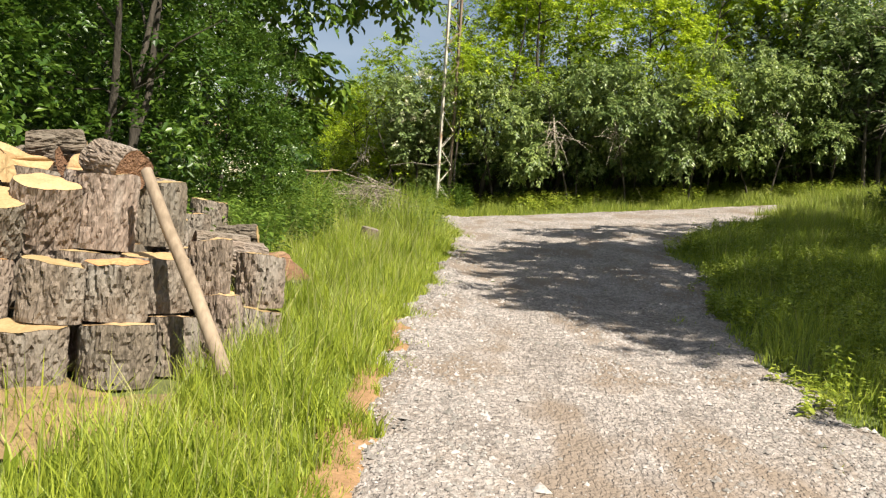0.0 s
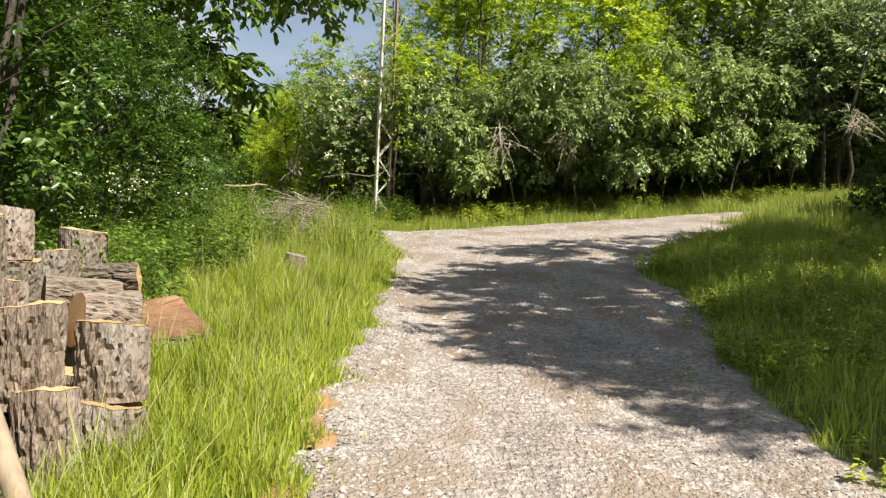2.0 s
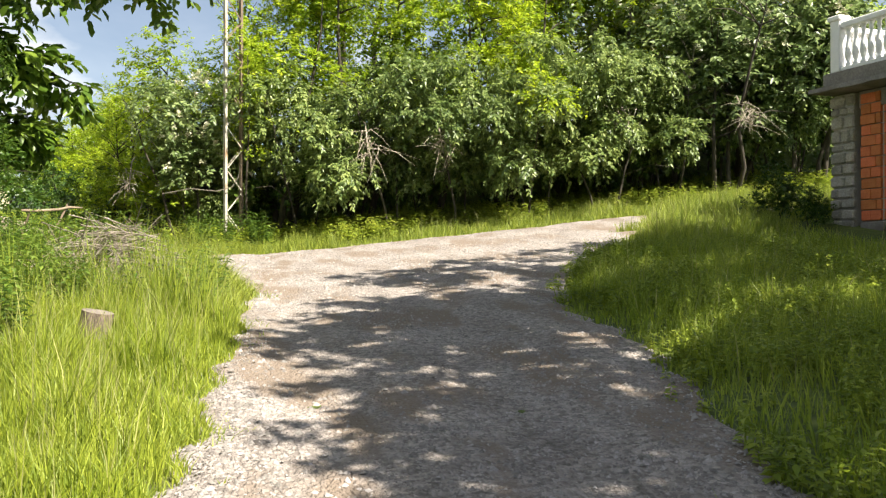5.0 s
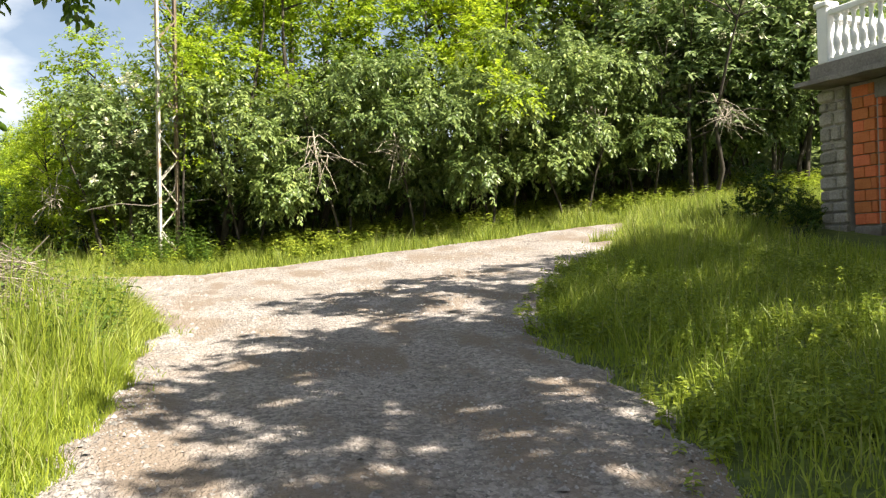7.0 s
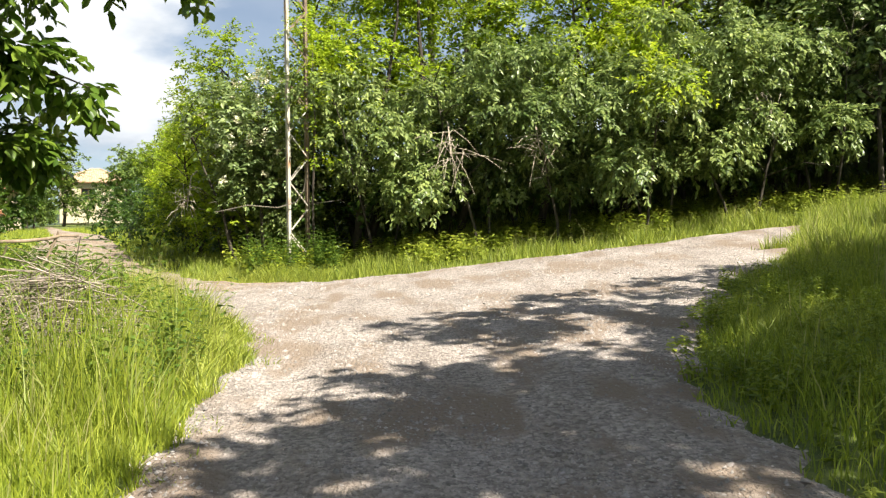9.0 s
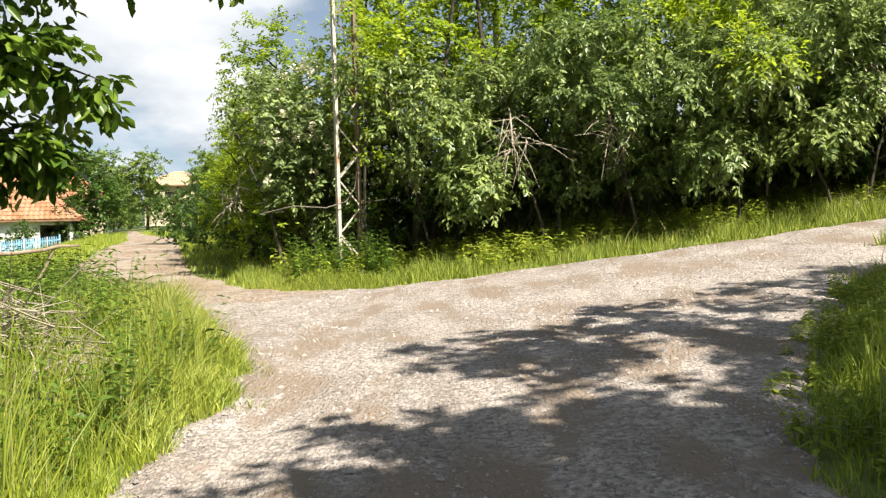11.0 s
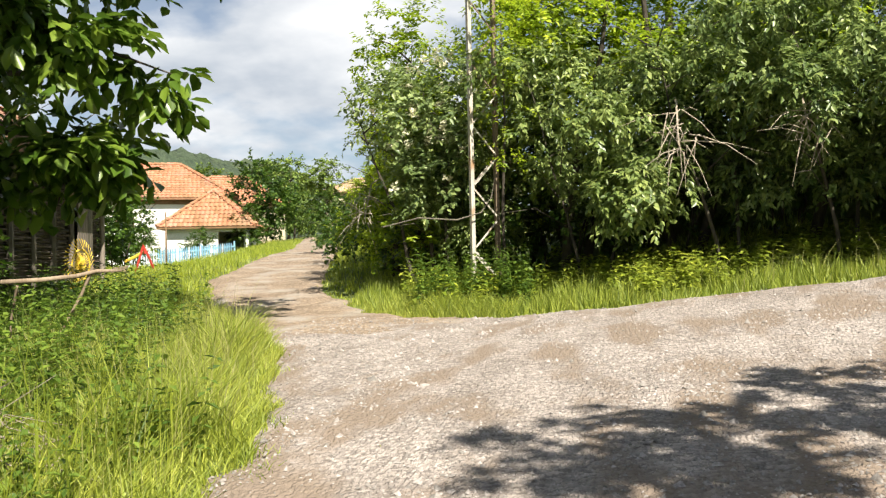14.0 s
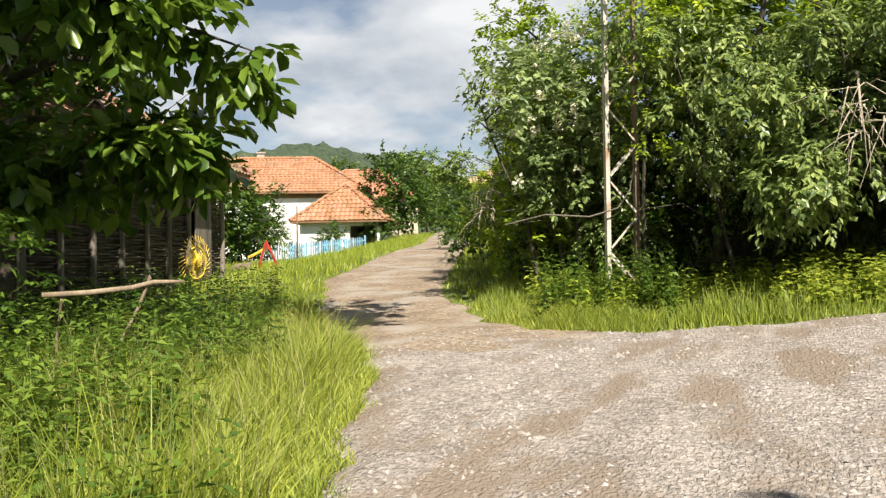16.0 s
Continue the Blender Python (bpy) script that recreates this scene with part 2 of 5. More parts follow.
RED = surface("red_machine_paint", (0.30, 0.025, 0.018), (0.44, 0.05, 0.032), 4, 40, 0.5, 0.2, 0.004, c=(0.2, 0.1, 0.06), cscale=6, cspan=(0.58, 0.66))
GLASS_DARK = surface("dark_window_glass", (0.015, 0.018, 0.02), (0.03, 0.035, 0.04), 2, 10, 0.08, 0, spec=0.6)
HILLSIDE = surface("wooded_hillside", (0.03, 0.05, 0.028), (0.06, 0.085, 0.045), 0.06, 0.35, 0.95, 1.0, 4.0, c=(0.075, 0.1, 0.05), cscale=0.02, cspan=(0.5, 0.6))


# ---- mesh tools ----
class Geo:
    """Points and faces of one mesh."""

    def __init__(self):
        self.v, self.f = [], []

    def add(self, verts, faces):
        k = len(self.v)
        self.v += [tuple(p) for p in verts]
        self.f += [tuple(i + k for i in q) for q in faces]
        return self

    def box(self, lo, hi, m=None, bevel=0.0):
        (x0, y0, z0), (x1, y1, z1) = lo, hi
        if bevel:
            b = bevel
            ring = [(x0 + b, y0), (x1 - b, y0), (x1, y0 + b), (x1, y1 - b), (x1 - b, y1), (x0 + b, y1), (x0, y1 - b), (x0, y0 + b)]
            cx, cy = (x0 + x1) / 2, (y0 + y1) / 2
            pts = []
            for z, s in ((z0, b), (z0 + b, 0), (z1 - b, 0), (z1, b)):
                pts += [(x + math.copysign(min(s, abs(cx - x)), cx - x), y + math.copysign(min(s, abs(cy - y)), cy - y), z) for x, y in ring]
            faces = [tuple(range(7, -1, -1)), tuple(range(24, 32))]
            for k in range(3):
                faces += [(k * 8 + i, k * 8 + (i + 1) % 8, k * 8 + 8 + (i + 1) % 8, k * 8 + 8 + i) for i in range(8)]
        else:
            pts = [(x, y, z) for z in (z0, z1) for x, y in ((x0, y0), (x1, y0), (x1, y1), (x0, y1))]
            faces = [(3, 2, 1, 0), (4, 5, 6, 7), (0, 1, 5, 4), (1, 2, 6, 5), (2, 3, 7, 6), (3, 0, 4, 7)]
        if m:
            pts = [m @ Vector(p) for p in pts]
        return self.add(pts, faces)

    def tube(self, path, radii, n=6, cap=True):
        path = [Vector(p) for p in path]
        pts = []
        for i, p in enumerate(path):
            d = (path[min(i + 1, len(path) - 1)] - path[max(i - 1, 0)]).normalized()
            u = d.cross(Vector((0.31, 0.17, 0.93)) if abs(d.z) < 0.9 else Vector((1, 0.1, 0))).normalized()
            w = d.cross(u)
            r = radii[i] if hasattr(radii, "__len__") else radii
            pts += [p + (u * math.cos(6.2832 * k / n) + w * math.sin(6.2832 * k / n)) * r for k in range(n)]
        faces = [(i * n + k, i * n + (k + 1) % n, (i + 1) * n + (k + 1) % n, (i + 1) * n + k) for i in range(len(path) - 1) for k in range(n)]
        if cap:
            faces += [tuple(range(n - 1, -1, -1)), tuple(range((len(path) - 1) * n, len(path) * n))]
        return self.add(pts, faces)

    def lathe(self, profile, n=12, at=(0, 0, 0)):
        pts = [(at[0] + r * math.cos(6.2832 * k / n), at[1] + r * math.sin(6.2832 * k / n), at[2] + z) for r, z in profile for k in range(n)]
        faces = [(i * n + k, i * n + (k + 1) % n, (i + 1) * n + (k + 1) % n, (i + 1) * n + k) for i in range(len(profile) - 1) for k in range(n)]
        faces += [tuple(range(n - 1, -1, -1)), tuple(range((len(profile) - 1) * n, len(profile) * n))]
        return self.add(pts, faces)

    def mesh(self, name, material, smooth=False):
        me = bpy.data.meshes.new(name)
        me.from_pydata(self.v, [], self.f)
        me.materials.append(material)
        if smooth:
            me.polygons.foreach_set("use_smooth", [True] * len(me.polygons))
        return me


def array_mesh(name, verts, faces, material, smooth=False):
    """A mesh from arrays of points (n, 3) and of faces (m, 3 or 4)."""
    me = bpy.data.meshes.new(name)
    m, k = faces.shape
    me.vertices.add(len(verts))
    me.vertices.foreach_set("co", verts.astype(np.float32).ravel())
    me.loops.add(m * k)
    me.loops.foreach_set("vertex_index", faces.astype(np.int32).ravel())
    me.polygons.add(m)
    me.polygons.foreach_set("loop_start", np.arange(0, m * k, k, dtype=np.int32))
    if smooth:
        me.polygons.foreach_set("use_smooth", np.ones(m, dtype=bool))
    me.update(calc_edges=True)
    me.materials.append(material)
    return me


def part(name, geo, material, parent, label="", smooth=False, kind=""):
    ob = new(name, geo.mesh(name, material, smooth) if isinstance(geo, Geo) else geo)
    ob.parent = parent
    return tagged(ob, label, kind=kind)


def thing(name, label, category, at=None, group="", kind=""):
    ob = new(name)
    if at is not None:
        ob.matrix_world = at
    return tagged(ob, label, category, group, kind)


# ---- lie of the land ----
def step(a, b, v):
    t = np.clip((v - a) / (b - a), 0, 1)
    return t * t * (3 - 2 * t)


def land(x, y):
    x, y = np.asarray(x, float), np.asarray(y, float)
    b = np.interp(y, [-60, 0, 9, 18, 22, 26, 30, 41, 61, 90, 200], [-5.4, 0, 0.81, 1.64, 1.84, 2.0, 2.35, 3.15, 4.3, 6.0, 9])
    s = 0.045 + 0.065 * step(17, 26, y)
    rise = np.minimum(s * np.where(x > 0.3, np.sqrt(np.maximum(x - 0.3, 0) ** 2 + 0.09) - 0.3, 0), 1.9)
    axis = np.interp(y, [24, 29, 40.4, 61, 90], [-1.5, -3, -7.6, -15, -24])
    bank = 2.6 * step(27.5, 33, y) * step(-3, 1, x - np.interp(y, [26, 40, 60], [3, 1, -4])) * step(60, 30, y)
    return b + rise * (1 - 0.6 * step(35, 60, y)) - 1.2 * step(2.5, 9, axis - x) * step(32, 55, y) + bank


def lz(x, y):
    return float(land(x, y))


LEFT_Y = [-4, 4, 8, 12, 16.5, 18.5, 19.4, 21.3, 22.3, 24.7, 31.6, 39.7, 50, 62, 75]
LEFT_X = [-0.45, -0.42, -0.36, -0.1, 0.25, -0.3, -0.75, -1.4, -2.0, -3.6, -7.4, -9.8, -12.6, -17.0, -21.5]
RIGHT_Y = [-4, 5, 7.5, 9, 10.5, 11.8, 13.2, 14.1, 17.2, 20, 22.0]
RIGHT_X = [2.45, 2.5, 2.6, 2.75, 3.1, 3.4, 3.6, 3.5, 4.8, 6.2, 8.0]
FAR_X = [-30, -21, -16.0, -10.4, -7.3, -3.7, -1.9, -1.0, 0, 1.8, 5.1, 9, 16]
FAR_Y = [92, 75, 62, 50, 40.2, 29, 26.2, 25.2, 24.9, 24.8, 24.7, 24.9, 25.4]


def on_road(x, y):
    """How far inside the gravel a place lies, in metres, below nought outside."""
    left = x - np.interp(y, LEFT_Y, LEFT_X)
    near = np.interp(y, RIGHT_Y, RIGHT_X) - x
    near = np.where(y > 22, np.minimum(1.0, (y - np.interp(x, [6, 8, 9, 10, 16], [21.5, 22.4, 23.9, 26, 30]))), near)
    near = np.where((y > 20) & (x < 7), np.maximum(near, 0.3), near)
    far = np.where(y > 22, (np.interp(x, FAR_X, FAR_Y) - y), 1.0)
    d = np.minimum(np.minimum(left, near), np.where(x < -1.0, far * 0.45, far))
    return d + 0.09 * np.sin(2.3 * y + 1.2 * np.sin(1.7 * x)) * np.sin(0.9 * x + 3.1 * y) + 0.035 * np.sin(9 * y + 5 * x) + 0.05 * np.sin(5.3 * y + 2 * x) * np.sin(3.7 * y - 1.9 * x)


# ---- ground and road ----
def spread(lo, hi, pitch, far, n):
    inner = np.arange(lo, hi + pitch / 2, pitch)
    grow = np.geomspace(pitch * 2, far, n)
    return np.concatenate([(lo - grow)[::-1], inner, hi + grow])


def sheet(xs, ys, height, keep=None):
    gx, gy = np.meshgrid(xs, ys)
    verts = np.stack([gx.ravel(), gy.ravel(), height(gx, gy).ravel()], 1)
    w = len(xs)
    i, j = np.meshgrid(np.arange(w - 1), np.arange(len(ys) - 1))
    a = (j * w + i).ravel()
    faces = np.stack([a, a + 1, a + w + 1, a + w], 1)
    if keep is not None:
        c = verts[faces].mean(1)
        faces = faces[keep(c[:, 0], c[:, 1])]
        used, flat_ids = np.unique(faces, return_inverse=True)
        verts, faces = verts[used], flat_ids.reshape(-1, 4)
    return verts, faces


ground = tagged(new("ground", array_mesh("ground", *sheet(spread(-16, 18, 0.4, 1500, 26), spread(-6, 66, 0.4, 1500, 26), land), SOIL, True)), "grassy sloping ground with bare soil showing between the blades", "ground", kind="structure")


def road_height(x, y):
    rut = -0.03 * np.exp(-((x - 0.65) / 0.4) ** 2) - 0.03 * np.exp(-((x - 1.9) / 0.4) ** 2)
    return land(x, y) + np.clip(on_road(x, y) * 0.3, -0.035, 0.045) + rut * step(24, 15, y) * step(0, 0.3, on_road(x, y)) + 0.012 * np.sin(3.1 * x + 1.7 * y) * np.sin(2.2 * y - 1.3 * x) + 0.006 * np.sin(11 * x + 3 * y) * np.sin(13 * y)


def in_lane(x, y):
    """Whether a place belongs to the earthen lane that leaves the gravel road."""
    return (y - 22.6) - 0.75 * (x + 2.4) + 0.5 * np.sin(1.3 * x - y) + 0.3 * np.sin(3.1 * y + x) > 0


RX, RY = np.arange(-24, 17, 0.125), np.arange(-4, 74, 0.125)
road = tagged(new("road", array_mesh("road", *sheet(RX, RY, road_height, lambda x, y: (on_road(x, y) > -0.14) & ~(in_lane(x, y) & (x < 0))), GRAVEL, True)), "pale crushed-gravel village road with brown ruts", "road", kind="structure")
lane = tagged(new("road_lane", array_mesh("road_lane", *sheet(RX, RY, road_height, lambda x, y: (on_road(x, y) > -0.14) & in_lane(x, y) & (x < 0)), EARTH, True)), "brown earthen lane with scattered pale gravel", "road", kind="structure")


def scatter(rng, n, x0, x1, y0, y1, test):
    x, y = rng.uniform(x0, x1, n), rng.uniform(y0, y1, n)
    ok = test(x, y)
    return x[ok], y[ok]


def chips(rng, x, y, size, z):
    """Small irregular stones bedded at the given places."""
    base = np.array([(1, 0, -0.35), (0, 1, -0.35), (-1, 0, -0.35), (0, -1, -0.35), (0, 0, 1)], float)
    tri = np.array([(0, 1, 4), (1, 2, 4), (2, 3, 4), (3, 0, 4)])
    n = len(x)
    a = rng.uniform(0, 6.28, n)
    p = base[None] * (size[:, None, None] * rng.uniform(0.6, 1.25, (n, 5, 1))) * np.array([1, 0.8, 0.55])
    p = p + rng.normal(0, 0.16, (n, 5, 3)) * size[:, None, None]
    c, s = np.cos(a)[:, None], np.sin(a)[:, None]
    q = np.stack([p[..., 0] * c - p[..., 1] * s, p[..., 0] * s + p[..., 1] * c, p[..., 2]], 2)
    q += np.stack([x, y, z], 1)[:, None]
    return q.reshape(-1, 3), (tri[None] + 5 * np.arange(n)[:, None, None]).reshape(-1, 3)


rng = np.random.default_rng(5)
px, py = scatter(rng, 200000, -2.5, 7, 1.5, 25, lambda x, y: (on_road(x, y) > -0.2) & (rng.random(len(x)) < np.clip(1.15 - y / 27, 0.25, 1) * np.where(np.abs(x - 0.72 - 0.1 * np.sin(y)) < 0.32, 0.18, 1.0) * np.where(np.sin(1.7 * x + 0.6 * np.sin(0.9 * y)) * np.sin(0.8 * y + x) > -0.15, 1.0, 0.35)))
ps = np.clip(rng.lognormal(-4.5, 0.42, len(px)), 0.006, 0.036)
tagged(new("loose_gravel", array_mesh("loose_gravel", *chips(rng, px, py, ps, road_height(px, py) + ps * 0.15), STONE_CHIP)), "loose pale limestone chippings strewn over the road", "gravel", kind="stuff")
bx, by = scatter(rng, 16000, -2.0, 7, 2.0, 25, lambda x, y: (on_road(x, y) > 0.0) & (rng.random(len(x)) < np.where(np.abs(x - 0.3 - 0.12 * np.sin(0.8 * y)) < 0.38, 0.75, 0.12 * (y < 12)) * np.where(np.sin(1.9 * y + x) * np.sin(0.7 * y) > -0.3, 1.0, 0.3)))
bs = np.clip(rng.lognormal(-3.75, 0.35, len(bx)), 0.016, 0.05)
tagged(new("loose_gravel", array_mesh("loose_gravel", *chips(rng, bx, by, bs, road_height(bx, by) + bs * 0.05), STONE_CHIP)), "coarser broken limestone lumps bedded in the wheel track", "gravel", kind="stuff")


def patch(name, label, category, cx, cy, rx, ry, material, up, turn=0.0, seed=1):
    """A thin uneven heap with a ragged outline."""
    xs, ys = np.arange(cx - rx * 1.3, cx + rx * 1.3, 0.07), np.arange(cy - ry * 1.3, cy + ry * 1.3, 0.07)

    def inside(x, y):
        ca, sa = math.cos(turn), math.sin(turn)
        u, v = ((x - cx) * ca + (y - cy) * sa) / rx, (-(x - cx) * sa + (y - cy) * ca) / ry
        ang = np.arctan2(v, u)
        return 1 + 0.16 * np.sin(3 * ang + seed) + 0.12 * np.sin(7 * ang + 2 * seed) + 0.07 * np.sin(13 * ang) - np.hypot(u, v)

    def height(x, y):
        return land(x, y) + 0.012 + (up + 0.04) * np.clip(inside(x, y), 0, 0.6) + 0.006 * np.sin(9 * x) * np.sin(8 * y)

    return tagged(new(name, array_mesh(name, *sheet(xs, ys, height, lambda x, y: inside(x, y) > 0), material, True)), label, category, kind="stuff")


patch("clay_patch", "bare orange clay at the road's grassy edge", "soil", -0.27, 7.5, 0.2, 0.75, CLAY, 0.01, 0.05)
patch("clay_patch", "strip of orange clay along the verge", "soil", -0.42, 4.6, 0.14, 1.9, CLAY, 0.01, 0.02, 4)
patch("sawdust", "fresh yellow sawdust strewn round the log pile", "sawdust", -2.2, 4.75, 1.0, 0.75, SAWDUST, 0.05, 0.2, 2)


# ---- foliage ----
def unit(v):
    return v / np.maximum(np.linalg.norm(v, axis=-1, keepdims=True), 1e-9)


def leaves(rng, at, along, normal, length, width):
    """Folded four-cornered leaves: base, two sides and tip."""
    along, n = unit(along), len(at)
    side = unit(np.cross(along, normal))
    up = np.cross(side, along)
    length, width = length[:, None], width[:, None]
    mid = at + along * length * 0.45
    v = np.stack([at, mid + side * width / 2 + up * width * 0.18, at + along * length - up * length * 0.1, mid - side * width / 2 + up * width * 0.18], 1).reshape(-1, 3)
    k = 4 * np.arange(n)[:, None]
    return v, np.concatenate([k + np.array([[0, 1, 2]]), k + np.array([[0, 2, 3]])])


def ovals(rng, at, along, normal, length, width):
    """Folded six-cornered oval leaves for foliage seen close."""
    along, n = unit(along), len(at)
    side = unit(np.cross(along, normal))
    up = np.cross(side, along)
    length, width = length[:, None], width[:, None]
    a, b = at + along * length * 0.28 + up * width * 0.12, at + along * length * 0.7 + up * width * 0.1
    tip = at + along * length - up * length * 0.14
    v = np.stack([at, a + side * width * 0.42, b + side * width * 0.46, tip, b - side * width * 0.46, a - side * width * 0.42], 1).reshape(-1, 3)
    k = 6 * np.arange(n)[:, None]
    return v, np.concatenate([k + np.array([q]) for q in ((0, 1, 2), (0, 2, 3), (0, 3, 4), (0, 4, 5))])


def crown(rng, clumps, sprays, per, length, width, droop, twig=0.5, skirt=0.7, shape=leaves, loose=0.3, fan=0.55):
    """Leaves in sprays over the outer shell of overlapping clumps (x, y, z, radius, flatness)."""
    clumps = np.array(clumps, float)
    pick = rng.choice(len(clumps), sprays, p=clumps[:, 3] ** 2 / (clumps[:, 3] ** 2).sum())
    c = clumps[pick]
    d = unit(rng.normal(0, 1, (sprays, 3)) + np.array([0, 0, skirt]))
    r = c[:, 3:4] * rng.uniform(0.55, 1.1, (sprays, 1))
    base = c[:, :3] + d * r * np.stack([np.ones(sprays), np.ones(sprays), c[:, 4]], 1)
    way = unit(d + rng.normal(0, 0.45, (sprays, 3)) + np.array([0, 0, -droop]))
    t = np.tile(np.linspace(0.1, 1.0, per), sprays)
    way_l, base_l = np.repeat(way, per, 0), np.repeat(base, per, 0)
    cross = unit(np.cross(way_l, np.array([0, 0, 1.0]) + rng.normal(0, 0.3, way_l.shape)))
    sign = np.tile(np.where(np.arange(per) % 2, 1.0, -1.0), sprays)[:, None]
    at = base_l + way_l * (t * twig)[:, None] + np.array([0, 0, -1.0]) * (droop * 0.35 * twig * t ** 2)[:, None] + rng.normal(0, 0.025, way_l.shape)
    along = way_l * fan + cross * sign * 0.9 + rng.normal(0, loose, way_l.shape) + np.array([0, 0, -droop * 0.6])
    normal = unit(np.array([0, 0, 1.0]) + np.repeat(d, per, 0) * 0.7 + rng.normal(0, 0.35, way_l.shape))
    n = len(at)
    return shape(rng, at, along, normal, length * rng.uniform(0.7, 1.25, n), width * rng.uniform(0.7, 1.25, n))


def boughs(rng, height, spread_r, base_r, stems=1, limbs=7, low=0.3, lean=0.12):
    g = Geo()
    for s in range(stems):
        a = rng.uniform(0, 6.28)
        off = Vector((math.cos(a), math.sin(a), 0)) * (0.25 * (stems > 1))
        top = off + Vector((rng.normal(0, lean) * height + off.x * 3, rng.normal(0, lean) * height + off.y * 3, height))
        path = [off + (top - off) * t + Vector((rng.normal(0, 0.05), rng.normal(0, 0.05), 0)) * (t > 0) * height * 0.25 for t in (0, 0.15, 0.35, 0.6, 0.8, 1)]
        path[0].z -= 0.25
        g.tube(path, [base_r * k for k in (1.25, 1.0, 0.8, 0.5, 0.28, 0.08)], 8)
        for k in range(limbs):
            t = rng.uniform(low, 0.95)
            i = min(int(t * 5), 4)
            p = path[i].lerp(path[i + 1], t * 5 - i)
            b = rng.uniform(0, 6.28)
            reach = spread_r * rng.uniform(0.5, 0.95) * (1.15 - 0.6 * t)
            q = p + Vector((math.cos(b) * reach, math.sin(b) * reach, reach * rng.uniform(0.1, 0.7)))
            mid = p.lerp(q, 0.5) + Vector((0, 0, reach * 0.12))
            g.tube([p, mid, q], [base_r * 0.42, base_r * 0.25, base_r * 0.06], 5)
    return g


def puffs(rng, n, height, radius, bottom, size, top_thin=0.55):
    """Clumps spread through a rough crown."""
    out = []
    for i in range(n):
        t = (i + rng.random()) / n
        r = radius * (1 - top_thin * t) * math.sqrt(rng.random())
        a = rng.uniform(0, 6.28)
        out.append((r * math.cos(a), r * math.sin(a), bottom + (height - bottom) * t, size * rng.uniform(0.7, 1.3) * (1 - 0.3 * t), 0.75))
    return out


def tree(name, label, seed, height, radius, bottom, leaf, sprays, per, length, width, droop, size, n=26, stems=1, base_r=0.09, twig=0.5, group="", thin=0.5, category="tree", loose=0.3, fan=0.55):
    r = np.random.default_rng(seed)
    ob = thing(name, label, category, group=group)
    part("trunk", boughs(r, height * 0.86, radius, base_r, stems), TRUNK, ob, smooth=True)
    part("crown", array_mesh("crown", *crown(r, puffs(r, n, height - size * 0.6, radius * 0.85, bottom + size * 0.5, size, thin), sprays, per, length, width, droop, twig, loose=loose, fan=fan), leaf), None, ob)
    return ob


def plant(ob, x, y, turn=0, s=1.0, sz=None, sink=0.0):
    return copy_thing(ob, pose(x, y, lz(x, y) - sink, 0, 0, turn) @ Matrix.Diagonal((s, s, sz or s, 1)))


def put(ob, x, y, turn=0, s=1.0, sink=0.0):
    ob.matrix_world = pose(x, y, lz(x, y) - sink, 0, 0, turn) @ Matrix.Diagonal((s, s, s, 1))


# thicket beyond the bend: pale shrubs in front, locust trees behind
shrub_label = "tall roadside shrub with dull grey-green drooping leaves"
shrub_a = tree("roadside_shrub", shrub_label, 11, 4.2, 1.95, 1.05, LEAF_PALE, 1250, 13, 0.122, 0.058, 0.75, 0.56, 32, 2, 0.03, 0.26, "thicket shrubs", -0.05, "shrub", 0.35, 0.9)
shrub_b = tree("roadside_shrub", shrub_label, 12, 4.6, 1.95, 1.2, LEAF_PALE, 1250, 13, 0.125, 0.058, 0.75, 0.56, 34, 2, 0.03, 0.26, "thicket shrubs", -0.05, "shrub", 0.35, 0.9)
locust_label = "young locust tree with bright yellow-green feathery leaves"
locust_a = tree("locust_tree", locust_label, 21, 8.2, 2.2, 2.2, LEAF_LOCUST, 860, 15, 0.128, 0.06, 0.25, 0.7, 30, 1, 0.09, 0.42, "thicket locust trees", loose=0.14, fan=0.3)
locust_b = tree("locust_tree", locust_label, 22, 9.0, 2.3, 2.6, LEAF_LOCUST, 860, 15, 0.128, 0.06, 0.25, 0.7, 32, 2, 0.08, 0.42, "thicket locust trees", loose=0.14, fan=0.3)
# dark-leaved bushes added to stand in for the deep shade under the thicket
under = tree("undergrowth_bush", "dark-leaved bush added to fill the deep shade below the thicket", 31, 2.6, 1.5, 0.2, LEAF_DARK, 230, 11, 0.14, 0.09, 0.4, 0.7, 16, 4, 0.02, 0.35, "thicket undergrowth", 0.3, "bush")
put(shrub_a, 1.7, 27.3, 20)
put(shrub_b, 3.7, 26.8, 140)
for i, (x, y, s) in enumerate(((5.4, 26.5, 1.0), (7.2, 26.4, 1.02), (9.0, 26.5, 0.95), (10.9, 26.8, 1.0), (12.8, 27.3, 1.1), (14.9, 27.3, 1.1), (17, 27.2, 1.2), (-0.9, 28.6, 0.62))):
    plant((shrub_a, shrub_b)[i % 2], x, y, 57 * i + 30, s)
put(locust_a, 1.0, 28.5, 0, 0.9)
put(locust_b, 3.0, 28.6, 200)
for i, (x, y, s) in enumerate(((1.3, 29.4, 1.0), (5.0, 28.3, 1.0), (6.7, 28.0, 0.92), (7.9, 29.4, 1.1), (9.6, 28.3, 1.0), (11.8, 28.6, 1.05), (14.2, 28.8, 1.1), (17.0, 29.0, 1.15), (3.4, 32.4, 1.2), (8.6, 32.4, 1.3), (13.4, 33, 1.4))):
    plant((locust_b, locust_a)[i % 2], x, y, 71 * i, s)
